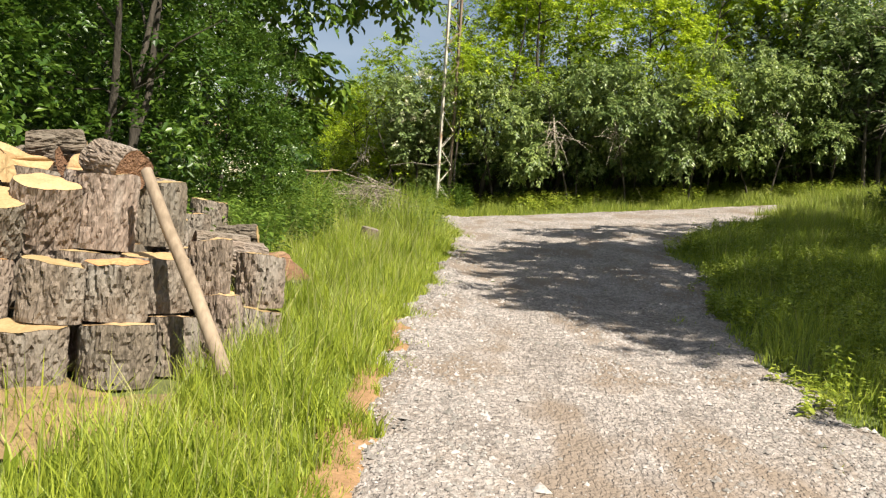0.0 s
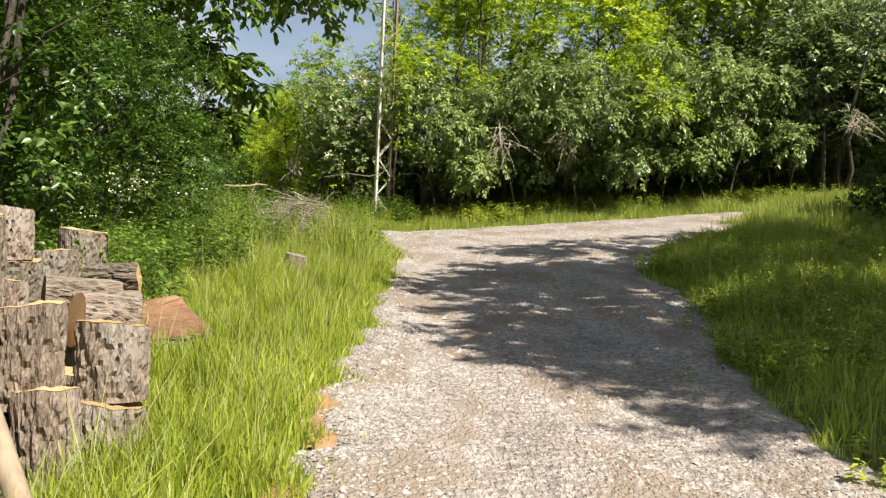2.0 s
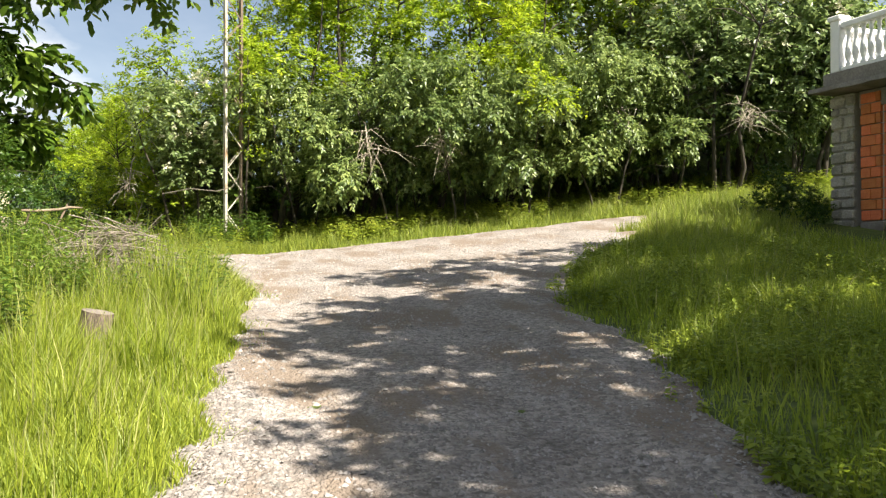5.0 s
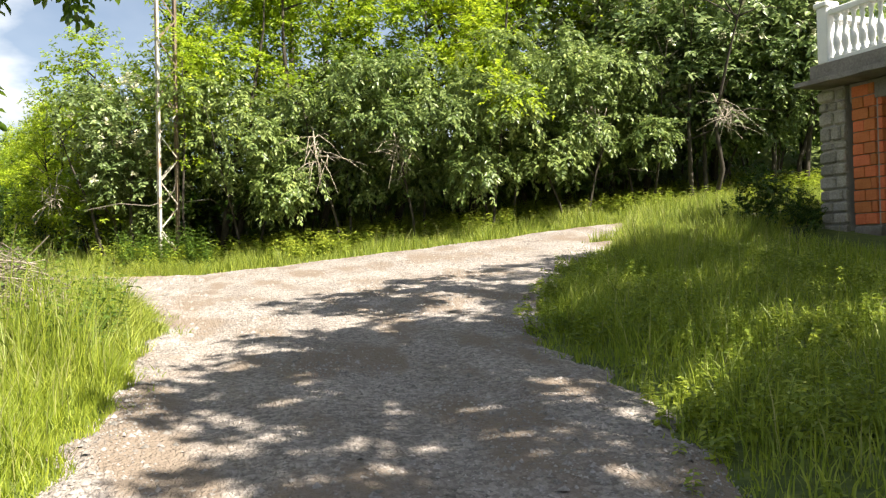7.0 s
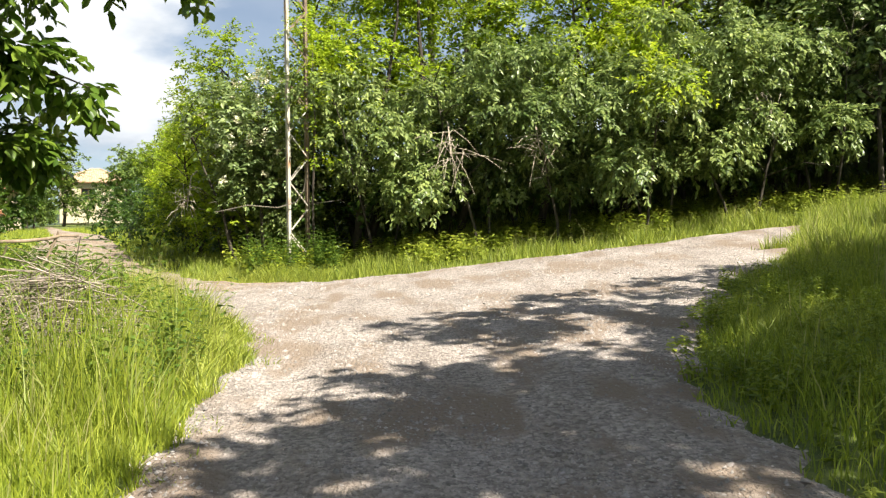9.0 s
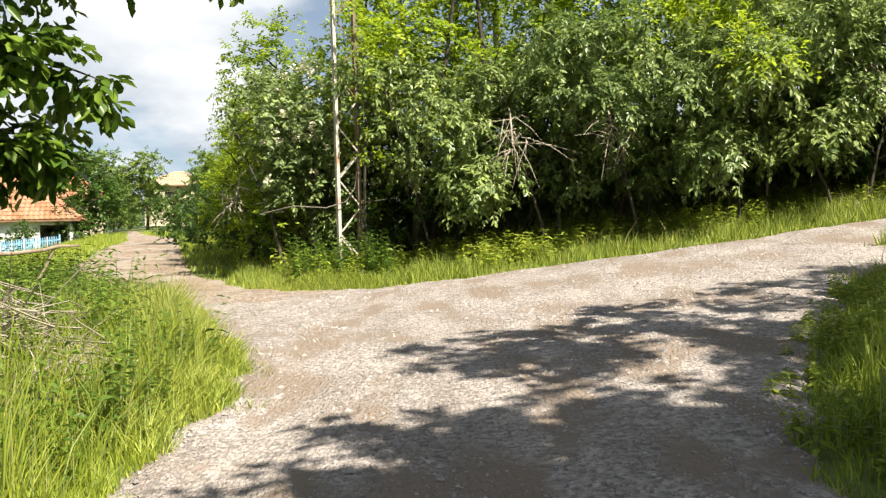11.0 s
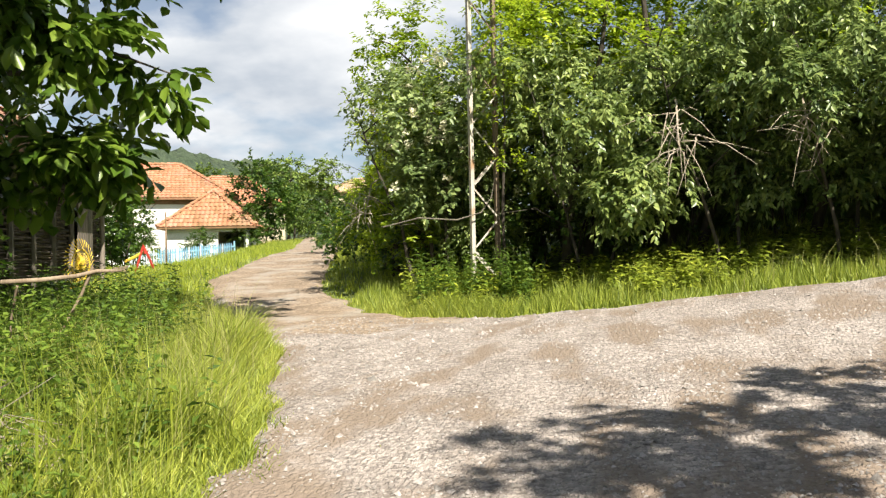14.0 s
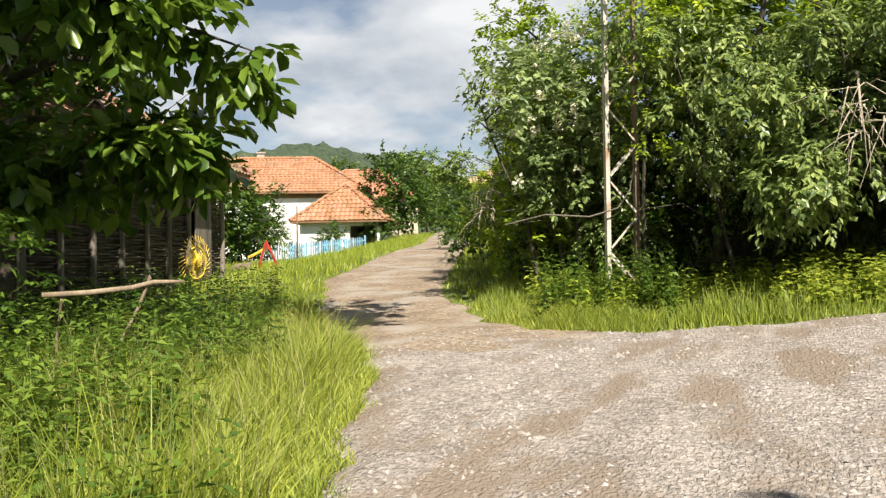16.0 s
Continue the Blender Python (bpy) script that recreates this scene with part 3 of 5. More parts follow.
locust_c = tree("locust_tree", "bushy locust tree leafy down to the ground beside the lane", 23, 6.3, 2.0, 0.4, LEAF_LOCUST, 1250, 14, 0.122, 0.06, 0.25, 0.6, 44, 3, 0.06, 0.38, "lane-side locust trees", 0.35, loose=0.16, fan=0.35)
put(locust_c, -1.6, 29.5, 0, 0.85)
for i, (x, y, s) in enumerate(((-2.9, 31.9, 0.85), (0.0, 30.4, 0.88), (-3.5, 34.8, 0.8), (-2.2, 34.5, 0.8), (-4.4, 38.6, 0.85), (-5.6, 44.0, 0.85), (-7.2, 51, 0.9), (-9.8, 58.0, 0.9))):
    plant(locust_c, x, y, 97 * i + 40, s)
elder = tree("elder_shrub", "elder shrub in cream flower with dull green leaves", 24, 4.6, 1.6, 1.6, LEAF_ELDER, 520, 13, 0.13, 0.07, 0.4, 0.75, 14, 3, 0.04, 0.42, "flowering elders", 0.35, "shrub")
er = np.random.default_rng(25)
part("blossom", array_mesh("blossom", *crown(er, puffs(er, 12, 4.2, 1.5, 2.0, 0.75), 85, 16, 0.075, 0.065, 0.0, 0.16), BLOSSOM), None, elder, "flat cream flower heads")
put(elder, -1.1, 27.9, 0, 0.95)
for x, y, turn, s in ((12.2, 26.3, 80, 1.5), (14.6, 26.4, 200, 1.6), (10.6, 28.4, 310, 1.75)):
    plant(elder, x, y, turn, s)
sprig = thing("locust_sapling", "slender locust sapling with one bright yellow-green sprig", "tree", pose(6.85, 26.2, lz(6.85, 26.2)))
part("trunk", Geo().tube([(0, 0, -0.2), (0.05, -0.3, 1.2), (0, -0.9, 2.3), (0, -1.7, 2.9)], [0.03, 0.026, 0.018, 0.008], 6), TRUNK, sprig)
part("crown", array_mesh("crown", *crown(er, [(0, -1.9, 2.85, 0.3, 0.6), (0.3, -1.7, 2.7, 0.25, 0.6), (-0.3, -1.8, 2.75, 0.25, 0.6)], 34, 13, 0.12, 0.055, 0.3, 0.45), LEAF_LOCUST), None, sprig)
# shade-filling bushes set behind the shrub stems
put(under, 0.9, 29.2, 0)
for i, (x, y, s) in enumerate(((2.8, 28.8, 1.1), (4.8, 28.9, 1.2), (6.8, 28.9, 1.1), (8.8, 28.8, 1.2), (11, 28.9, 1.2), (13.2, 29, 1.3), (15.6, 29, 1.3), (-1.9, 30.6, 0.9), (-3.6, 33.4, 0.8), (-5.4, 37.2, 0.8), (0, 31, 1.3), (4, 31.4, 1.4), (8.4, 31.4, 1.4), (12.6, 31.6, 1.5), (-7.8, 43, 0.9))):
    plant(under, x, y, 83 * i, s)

# dark fruit trees beside and behind the log pile
plum_label = "dense dark-green wild plum tree behind the log pile"
plum_a = tree("plum_tree", plum_label, 41, 6.4, 2.2, 0.5, LEAF_DARK, 1350, 13, 0.102, 0.052, 0.2, 0.6, 50, 3, 0.06, 0.34, "plum trees behind the logs", 0.3)
plum_b = tree("plum_tree", plum_label, 42, 7.4, 2.4, 0.6, LEAF_DARK, 1350, 13, 0.104, 0.054, 0.2, 0.64, 52, 2, 0.08, 0.34, "plum trees behind the logs", 0.3)
put(plum_a, -4.4, 11.6, 0)
put(plum_b, -5.0, 15.2, 80)
for i, (x, y, s) in enumerate(((-5.6, 8.4, 1.0), (-5.0, 17.9, 0.9), (-3.5, 14.0, 0.55), (-3.6, 16.8, 0.5), (-6.8, 12.6, 1.1), (-7.0, 17.0, 1.1))):
    plant((plum_a, plum_b)[i % 2], x, y, 67 * i + 25, s)

# walnut over the barn, and the shade tree across the road
walnut = thing("walnut_tree", "spreading walnut tree with large glossy compound leaves", "tree", pose(-7.6, 22.4, lz(-7.6, 22.4)))
wr = np.random.default_rng(51)
part("trunk", boughs(wr, 6.2, 4.2, 0.22, 1, 12, 0.3, 0.04), TRUNK, walnut, smooth=True)
wp = [(4.2, -1.6, 4.5, 0.5, 0.7)]
wp += [(wr.normal(-1.6, 0.9), wr.normal(0.4, 1.6), wr.uniform(3.6, 7.2), wr.uniform(0.8, 1.2), 0.7) for k in range(16)]
wp += [(wr.uniform(0.6, 6.8), wr.uniform(-4.0, 0.4), wr.uniform(4.9, 7.2), wr.uniform(0.9, 1.4), 0.7) for k in range(11)] + [(wr.uniform(-5.0, 0.0), wr.uniform(0.5, 6.0), wr.uniform(3.9, 7.0), wr.uniform(0.9, 1.4), 0.7) for k in range(9)]
wp += [(wr.uniform(3.2, 6.4), wr.uniform(-4.8, -1.8), wr.uniform(5.0, 6.2), wr.uniform(0.7, 1.0), 0.7) for k in range(6)]
wp += [(wr.uniform(-5.6, -2.6), wr.uniform(2.4, 5.6), wr.uniform(4.4, 7.2), 1.2, 0.7) for k in range(5)] + [(wr.uniform(-0.2, 2.0), wr.uniform(0.4, 2.0), wr.uniform(2.4, 3.6), wr.uniform(0.5, 0.8), 0.7) for k in range(2)]
part("crown", array_mesh("crown", *crown(wr, wp, 3000, 9, 0.24, 0.125, 0.75, 0.5, 0.7, ovals), LEAF_WALNUT), None, walnut)
low_bough = [(5.05, -0.95, 2.98, 0.14, 0.8), (4.75, -0.9, 2.88, 0.18, 0.8), (4.5, -1.5, 3.2, 0.26, 0.8), (4.1, -1.9, 3.35, 0.32, 0.8), (3.7, -2.1, 3.4, 0.36, 0.8), (3.1, -2.5, 3.5, 0.4, 0.8), (4.25, -0.7, 2.25, 0.24, 0.8), (4.1, -1.2, 2.2, 0.28, 0.8), (3.8, -0.8, 2.25, 0.3, 0.8), (3.4, -1.1, 2.05, 0.32, 0.8), (3.0, -1.5, 1.95, 0.32, 0.8), (2.6, -1.8, 1.9, 0.34, 0.8)]
part("hanging_bough", array_mesh("hanging_bough", *crown(wr, low_bough, 260, 9, 0.24, 0.125, 0.75, 0.36, 0.5, ovals), LEAF_WALNUT), None, walnut)
part("limb", Geo().tube([(1.5, -0.6, 3.2), (3.2, -1.6, 3.6), (4.4, -1.4, 3.25), (5.0, -0.95, 3.02)], [0.06, 0.04, 0.022, 0.008], 6).tube([(1.2, -0.6, 2.6), (2.6, -1.3, 2.5), (3.6, -1.0, 2.4), (4.2, -0.8, 2.35)], [0.05, 0.034, 0.02, 0.008], 6), TRUNK, walnut)
shade_label = "broad leafy tree that shades the road and verge"
SHADE_X = np.array([2.6, 2.0, 1.7, 1.9, 1.5, 1.4, 0.9, 0.4, 0.5, 0.15, 0.8, 1.1, 0.7, 1.3, 1.8, 3.2, 4.2, 5.0, 6.2, 8.0, 9.0, 9.6, 11.0, 12.0, 11.0, 8.0, 5.0])
SHADE_Y = np.array([5.0, 6.1, 6.4, 7.4, 8.2, 8.8, 9.4, 10.6, 11.6, 13.8, 14.8, 15.6, 16.4, 16.9, 17.8, 19.5, 19.3, 20.2, 20.6, 21.9, 21.6, 20.3, 18.0, 12.0, 5.0, 3.0, 3.4])


def in_shade(x, y):
    """Whether a place on the ground lies in the shade of the two trees."""
    x0, y0, x1, y1 = SHADE_X, SHADE_Y, np.roll(SHADE_X, -1), np.roll(SHADE_Y, -1)
    cuts = ((y0 > y) != (y1 > y)) & (x < (x1 - x0) * (y - y0) / (y1 - y0 + 1e-9) + x0)
    return bool(cuts.sum() % 2)


sr = np.random.default_rng(61)
SLANT = math.cos(SUN_EL) / math.sin(SUN_EL)
clumps_s = []
while len(clumps_s) < 290:
    gx, gy, up_s, rad = sr.uniform(0, 12), sr.uniform(3, 22), sr.uniform(5.6, 8.4), sr.uniform(0.5, 0.85)
    if gy > 11.5 and sr.random() < 0.25:
        continue
    inset = rad * (0.9 if gy > 11.5 else 0.75)
    if all(in_shade(gx + inset * math.cos(k), gy + inset * math.sin(k)) for k in range(6)):
        clumps_s.append((gx + SUN_X * SLANT * up_s, gy + SUN_Y * SLANT * up_s, lz(gx, gy) + up_s, rad, 0.7))
for tx_, ty_, y0_, y1_ in ((11.4, 6.9, 5.0, 30.0), (11.0, 1.9, -30.0, 5.0)):
    shade_tree = thing("shade_tree", shade_label, "tree", pose(tx_, ty_, lz(tx_, ty_)), "shade trees")
    part("trunk", boughs(sr, 7.0, 5.2, 0.26, 1, 14, 0.6, 0.03), TRUNK, shade_tree, smooth=True)
    sp_ = [(x - tx_, y - ty_, z - lz(tx_, ty_), r_, f_) for x, y, z, r_, f_ in clumps_s if y0_ <= y < y1_]
    part("crown", array_mesh("crown", *crown(sr, sp_, 22 * len(sp_), 12, 0.2, 0.13, 0.4, 0.45), LEAF_WALNUT), None, shade_tree)

# far trees
far_label = "distant round-headed broadleaf tree beyond the houses"
far_a = tree("far_tree", far_label, 71, 9, 3.6, 0.8, LEAF_FAR, 420, 12, 0.34, 0.22, 0.2, 1.2, 30, 1, 0.16, 0.8, "distant trees", 0.45)
put(far_a, -27.5, 82, 0, 0.8)
for i, (x, y, s) in enumerate(((-21.5, 79, 0.85), (-17.5, 81, 0.85), (-31, 84, 0.85), (-33, 84, 1.0), (-40, 86, 1.0), (-36.5, 87, 1.05), (-43.5, 85, 1.0), (-29, 90, 1.05), (-47, 82, 0.95), (-30, 95, 0.95), (-13.5, 86, 0.85), (-38, 104, 1.15), (-54, 92, 1.1), (-12.2, 66, 0.7), (-13.6, 74, 0.75), (-62, 100, 1.2), (-20.5, 70, 0.5), (-31, 58, 0.55), (-29.5, 54, 0.5), (-18, 99, 1.2))):
    plant(far_a, x, y, 49 * i + 13, s)
fence_shrub = tree("garden_shrub", "leafy green garden shrub beside the fence", 73, 3.4, 1.5, 0.2, LEAF_DARK, 340, 12, 0.17, 0.11, 0.2, 0.7, 18, 3, 0.03, 0.4, "garden shrubs", 0.3, "shrub")
put(fence_shrub, -17.6, 44.0, 0, 1.15)
for i, (x, y, s) in enumerate(((-19.0, 47.0, 0.8), (-20.6, 64.5, 1.35), (-19.2, 59.6, 0.6), (-22.4, 54.2, 0.6), (-20.2, 56.3, 0.5))):
    plant(fence_shrub, x, y, 90 * i, s)


# ---- grass ----
def blades(rng, x, y, h, wid, lean=0.35, way=None, plain=False):
    """Bent three-faced blades rooted at the given places."""
    n = len(x)
    a = rng.uniform(0, 6.28, n)
    b = rng.uniform(0, 6.28, n) if way is None else way + rng.normal(0, 0.9, n)
    side = np.stack([np.cos(a), np.sin(a), 0 * a], 1) * (wid / 2)[:, None]
    bend = np.stack([np.cos(b), np.sin(b), 0 * b], 1) * (h * np.abs(rng.normal(lean, 0.22, n)))[:, None]
    root = np.stack([x, y, land(x, y) - 0.02], 1)
    up = np.array([0, 0, 1.0]) * h[:, None]
    mid = root + up * 0.55 + bend * 0.35
    tip = root + up * (1 - 0.15 * lean) + bend
    if plain:
        return np.stack([root - side, root + side, tip], 1).reshape(-1, 3), np.arange(3 * n).reshape(-1, 3)
    v = np.stack([root - side, root + side, mid + side * 0.8, mid - side * 0.8, tip], 1).reshape(-1, 3)
    k = 5 * np.arange(n)[:, None]
    return v, np.concatenate([k + np.array([[0, 1, 2]]), k + np.array([[0, 2, 3]]), k + np.array([[3, 2, 4]])])


def lawn(name, label, seed, n, x0, x1, y0, y1, test, h, wid, material=GRASS, lean=0.35, way=None, plain=False):
    r = np.random.default_rng(seed)
    x, y = scatter(r, n, x0, x1, y0, y1, lambda x, y: test(x, y, r.random(len(x))))
    clump = 0.78 + 0.3 * np.sin(1.9 * x + 2 * np.sin(1.3 * y)) * np.sin(2.1 * y + 0.7 * x) + 0.28 * np.sin(5.7 * x + 2.2 * np.sin(3.9 * y)) * np.sin(6.3 * y + 1.7 * x)
    edge = np.clip(0.45 - on_road(x, y) * 1.4, 0.3, 1)
    hh = h * r.uniform(0.5, 1.15, len(x)) * clump * edge * np.where(x < 1, np.interp(y, [2.5, 7], [0.5, 1]), 1)
    ob = tagged(new(name, array_mesh(name, *blades(r, x, y, hh, wid * r.uniform(0.7, 1.3, len(x)), lean, way, plain), material)), label, "grass", kind="stuff")
    return ob


def off_pile(x, y):
    return ~((x < np.interp(y, [3.6, 4.6, 5.5, 6.7, 7.2, 9.2], [-1.9, -1.4, -1.45, -1.15, -1.6, -1.55])) & (y < 9.2) & (y > 3.4))


lawn("verge_grass", "tall bright green grass along the road's edge", 1, 150000, -4.2, 0.6, 1.2, 15, lambda x, y, q: (on_road(x, y) < 0.06) & (off_pile(x, y) | ((q < 0.10) & (x > -2.6) & (y < 5.0))) & (q < np.clip(1.35 + (x + 0.5) * 0.3, 0.25, 1)), 0.47, 0.0085)
lawn("verge_grass", "long arching grass on the corner of the verge", 2, 90000, -5, 0.6, 15, 26, lambda x, y, q: (on_road(x, y) < 0.06) & (x > -7.5 + (26 - y) * 0.3), 0.52, 0.009, GRASS_SUN, 0.6)
lawn("verge_grass", "shaded green grass between road and garage", 3, 90000, 2.2, 11, 3.5, 22.5, lambda x, y, q: (on_road(x, y) < 0.05) & (y > 4) & (q < np.clip(1.25 - (x - 3) * 0.1, 0.3, 1)) & (x < np.interp(y, [12, 16.5, 17, 21], [11, 11, 10.7, 10.6])), 0.36, 0.010)
lawn("verge_grass", "tangled sunlit grass strip below the thicket", 4, 62000, -2.5, 16, 24.4, 29, lambda x, y, q: (on_road(x, y) < 0.05), 0.42, 0.024, GRASS_SUN, plain=True)
lawn("verge_grass", "grass on the bank above the garage track", 5, 52000, 7.5, 22, 20.5, 27, lambda x, y, q: (on_road(x, y) < 0.0) & ~((x > 10.5) & (y < 21.6)) & (np.hypot((x - 11.3) / 1.2, (y - 23.2) / 0.5) > 0.9), 0.5, 0.022, GRASS_SUN, plain=True)
lawn("verge_grass", "grass verge along the far lane", 6, 95000, -26, -2, 25, 66, lambda x, y, q: (on_road(x, y) < 0.05) & (on_road(x, y) > -5.5), 0.3, 0.03, GRASS, plain=True)
lawn("grass_stems", "pale flowering grass stems above the verge", 7, 9000, -3.5, 0.5, 3.5, 24, lambda x, y, q: (on_road(x, y) < -0.1) & off_pile(x, y), 0.75, 0.006, GRASS_DRY, 0.2)
lawn("grass_stems", "pale seeding grass stems beside the garage track", 8, 9000, 3, 14, 6, 27, lambda x, y, q: (on_road(x, y) < -0.25) & ~((x > 10) & (y < 21.6)) & (q < np.where(y < 20, 0.25, 1)), 0.62, 0.008, GRASS_DRY, 0.25)

lawn("grass_tufts", "low grass tufts creeping onto the gravel", 9, 26000, 2.0, 7.5, 4, 21, lambda x, y, q: (on_road(x, y) > -0.05) & (on_road(x, y) < 0.5) & (np.sin(3.3 * y + 1.1 * x) * np.sin(1.9 * y - 2.3 * x) > 0.45), 0.34, 0.012)
lawn("grass_tufts", "grass tufts leaning over the road's edge", 13, 26000, -1.2, 0.9, 2.5, 22, lambda x, y, q: (on_road(x, y) > -0.05) & (on_road(x, y) < 0.28) & (np.sin(4.1 * y + 2.1 * x) * np.sin(2.3 * y - 1.7 * x) > 0.1), 0.42, 0.01, GRASS, 0.6)
lawn("grass_tufts", "low grass tufts in the middle of the road", 10, 5000, -0.3, 1.6, 17.2, 18.6, lambda x, y, q: (np.hypot((x - 0.75) / 0.5, (y - 17.75) / 0.16) < 1) & (q < 0.6), 0.2, 0.01)
lawn("verge_grass", "grass on the slope beside the walked road", 11, 22000, -9, 11, -4, 4, lambda x, y, q: (on_road(x, y) < 0.05), 0.3, 0.03)


def weeds(name, label, seed, n, x0, x1, y0, y1, test, h, leaf_len, material=WEED):
    """Upright leafy stalks, opposite leaves in pairs up each stalk."""
    r = np.random.default_rng(seed)
    x, y = scatter(r, n, x0, x1, y0, y1, test)
    n = len(x)
    hh = h * r.uniform(0.55, 1.15, n)
    k = 9
    t = np.tile(np.linspace(0.2, 1, k), n)
    tilt = r.normal(0, 0.13, (n, 2))
    root = np.stack([x, y, land(x, y)], 1)
    axis = np.stack([tilt[:, 0], tilt[:, 1], np.ones(n)], 1) * hh[:, None]
    at = np.repeat(root, k, 0) + np.repeat(axis, k, 0) * t[:, None]
    b = r.uniform(0, 6.28, n).repeat(k) + np.tile(np.arange(k) * 1.57, n)
    out, polys, m = [], [], 0
    for s in (0, math.pi):
        along = np.stack([np.cos(b + s), np.sin(b + s), r.uniform(-0.5, 0.35, n * k)], 1)
        ln = leaf_len * (1.15 - 0.6 * t) * r.uniform(0.7, 1.3, n * k)
        v, f = leaves(r, at, along, np.array([[0, 0, 1.0]]) + r.normal(0, 0.2, (n * k, 3)), ln, ln * 0.5)
        out.append(v)
        polys.append(f + m)
        m += len(v)
    v, f = blades(r, x, y, hh, np.full(n, 0.012), 0.05)
    out.append(v)
    polys.append(f + m)
    return tagged(new(name, array_mesh(name, np.concatenate(out), np.concatenate(polys), material)), label, "weeds", kind="stuff")


weeds("nettles", "rank green nettles on the verge under the walnut", 1, 2000, -6.5, -0.6, 15.6, 25, lambda x, y: (on_road(x, y) < -1.0 - 0.3 * np.sin(y * 2)) & (y > 15.5), 0.85, 0.12)
weeds("nettles", "tall weeds between the verge and plum trees", 2, 1500, -4.2, -0.9, 8.5, 16, lambda x, y: (on_road(x, y) < -1.7 - 0.3 * np.sin(y * 2.4)) & off_pile(x, y), 0.7, 0.13)
weeds("nettles", "leafy weeds at the foot of the thicket", 3, 1800, -3.5, 16, 25.4, 28.2, lambda x, y: on_road(x, y) < -0.9 - 0.5 * np.sin(x * 1.7), 0.55, 0.17, GRASS)
weeds("nettles", "leafy weeds behind the log pile", 4, 700, -4.5, -2.6, 4, 10, lambda x, y: x < -3.3, 1.1, 0.13)


weeds("clover", "low clover and plantain in the shaded verge", 7, 3000, 2.6, 9, 5, 19, lambda x, y: (on_road(x, y) < 0.12) & (np.sin(1.9 * x + 0.8 * y) * np.sin(1.4 * y - x) > -0.3), 0.3, 0.085, GRASS)
weeds("clover", "broad-leaved weeds creeping from the verge onto the gravel", 8, 1500, 2.0, 7, 5, 18, lambda x, y: (on_road(x, y) > -0.35) & (on_road(x, y) < 0.25) & (np.sin(2.7 * y + x) * np.sin(4.1 * y) > 0.0), 0.15, 0.08, GRASS)


# ---- log pile ----
def log_round(seed, r, h, end_wood=WOOD_CUT, label="sawn oak log with furrowed grey-brown bark and pale cut ends", half=False):
    """A sawn log with furrowed bark and two cut ends, its axis upright; half leaves one flat split side."""
    rr = np.random.default_rng(seed)
    ob = thing("split_log" if half else "sawn_log", label, "log", group="sawn logs of the pile")
    n, k = 84, 15
    lobes = [(rr.uniform(0, 6.28), rr.uniform(0.01, 0.05)) for q in range(4)]
    pts = []
    for j in range(k):
        z = h * j / (k - 1)
        for i in range(n):
            a = 6.2832 * i / n
            ca, sa = math.cos(a), math.sin(a)
            rad = r * (1 + sum(m * math.cos((q + 1) * a + p) for q, (p, m) in enumerate(lobes)) + 0.05 * noise.noise(Vector((ca, sa + seed, z * 3))))
            furrow = abs(noise.noise(Vector((ca * r * 26 + seed, sa * r * 26, z * 7))) + 0.4 * noise.noise(Vector((ca * r * 60, sa * r * 60 + seed, z * 22))))
            deep = 0.026 * min(1.0, furrow * 4.2) + 0.008 * noise.noise(Vector((ca * 12, sa * 12, z * 40 + seed)))
            rad += (deep if 0 < j < k - 1 else 0.014 + 0.2 * deep) - 0.022
            x, y = rad * ca, rad * sa
            if half:
                x = max(x, 0.035 * noise.noise(Vector((y * 9, z * 4, seed))) - 0.02)
            tip = 0.02 * math.cos(a + seed) + 0.012 * noise.noise(Vector((ca * 2 + seed, sa * 2, 1)))
            pts.append((x, y, z + (tip if j == k - 1 else 0)))
    bark_f, flat_f = [], []
    for j in range(k - 1):
        for i in range(n):
            (flat_f if half and abs(6.2832 * (i + 0.5) / n - math.pi) < 1.5 else bark_f).append((j * n + i, j * n + (i + 1) % n, (j + 1) * n + (i + 1) % n, (j + 1) * n + i))
    part("bark", Geo().add(pts, bark_f), BARK, ob)
    if half:
        part("split_face", Geo().add(pts, flat_f), WOOD_SPLIT, ob, "rough red-brown split face")
    for row, dz, turn in ((k - 1, 0.002, 1), (0, -0.002, -1)):
        ring = pts[row * n:(row + 1) * n]
        mx_, my_ = sum(p[0] for p in ring) / n, sum(p[1] for p in ring) / n
        rim = [(mx_ + (x - mx_) * 0.985, my_ + (y - my_) * 0.985, z + dz) for x, y, z in ring]
        mid = [(mx_ + (x - mx_) * 0.45, my_ + (y - my_) * 0.45, z + dz * 2.5) for x, y, z in ring]
        e = Geo().add(rim + mid + [(mx_, my_, sum(p[2] for p in ring) / n + dz * 3)], [((i, (i + 1) % n, n + (i + 1) % n, n + i) if turn > 0 else (n + i, n + (i + 1) % n, (i + 1) % n, i)) for i in range(n)] + [((n + i, n + (i + 1) % n, 2 * n) if turn > 0 else (2 * n, n + (i + 1) % n, n + i)) for i in range(n)])
        part("cut_end", e, end_wood, ob)
    return ob


def lay(p, q, roll=0.0):
    """A pose with its origin at p and its upright axis towards q."""
    p, q = Vector(p), Vector(q)
    return Matrix.Translation(p) @ (q - p).to_track_quat("Z", "Y").to_matrix().to_4x4() @ pose(0, 0, 0, 0, 0, roll)


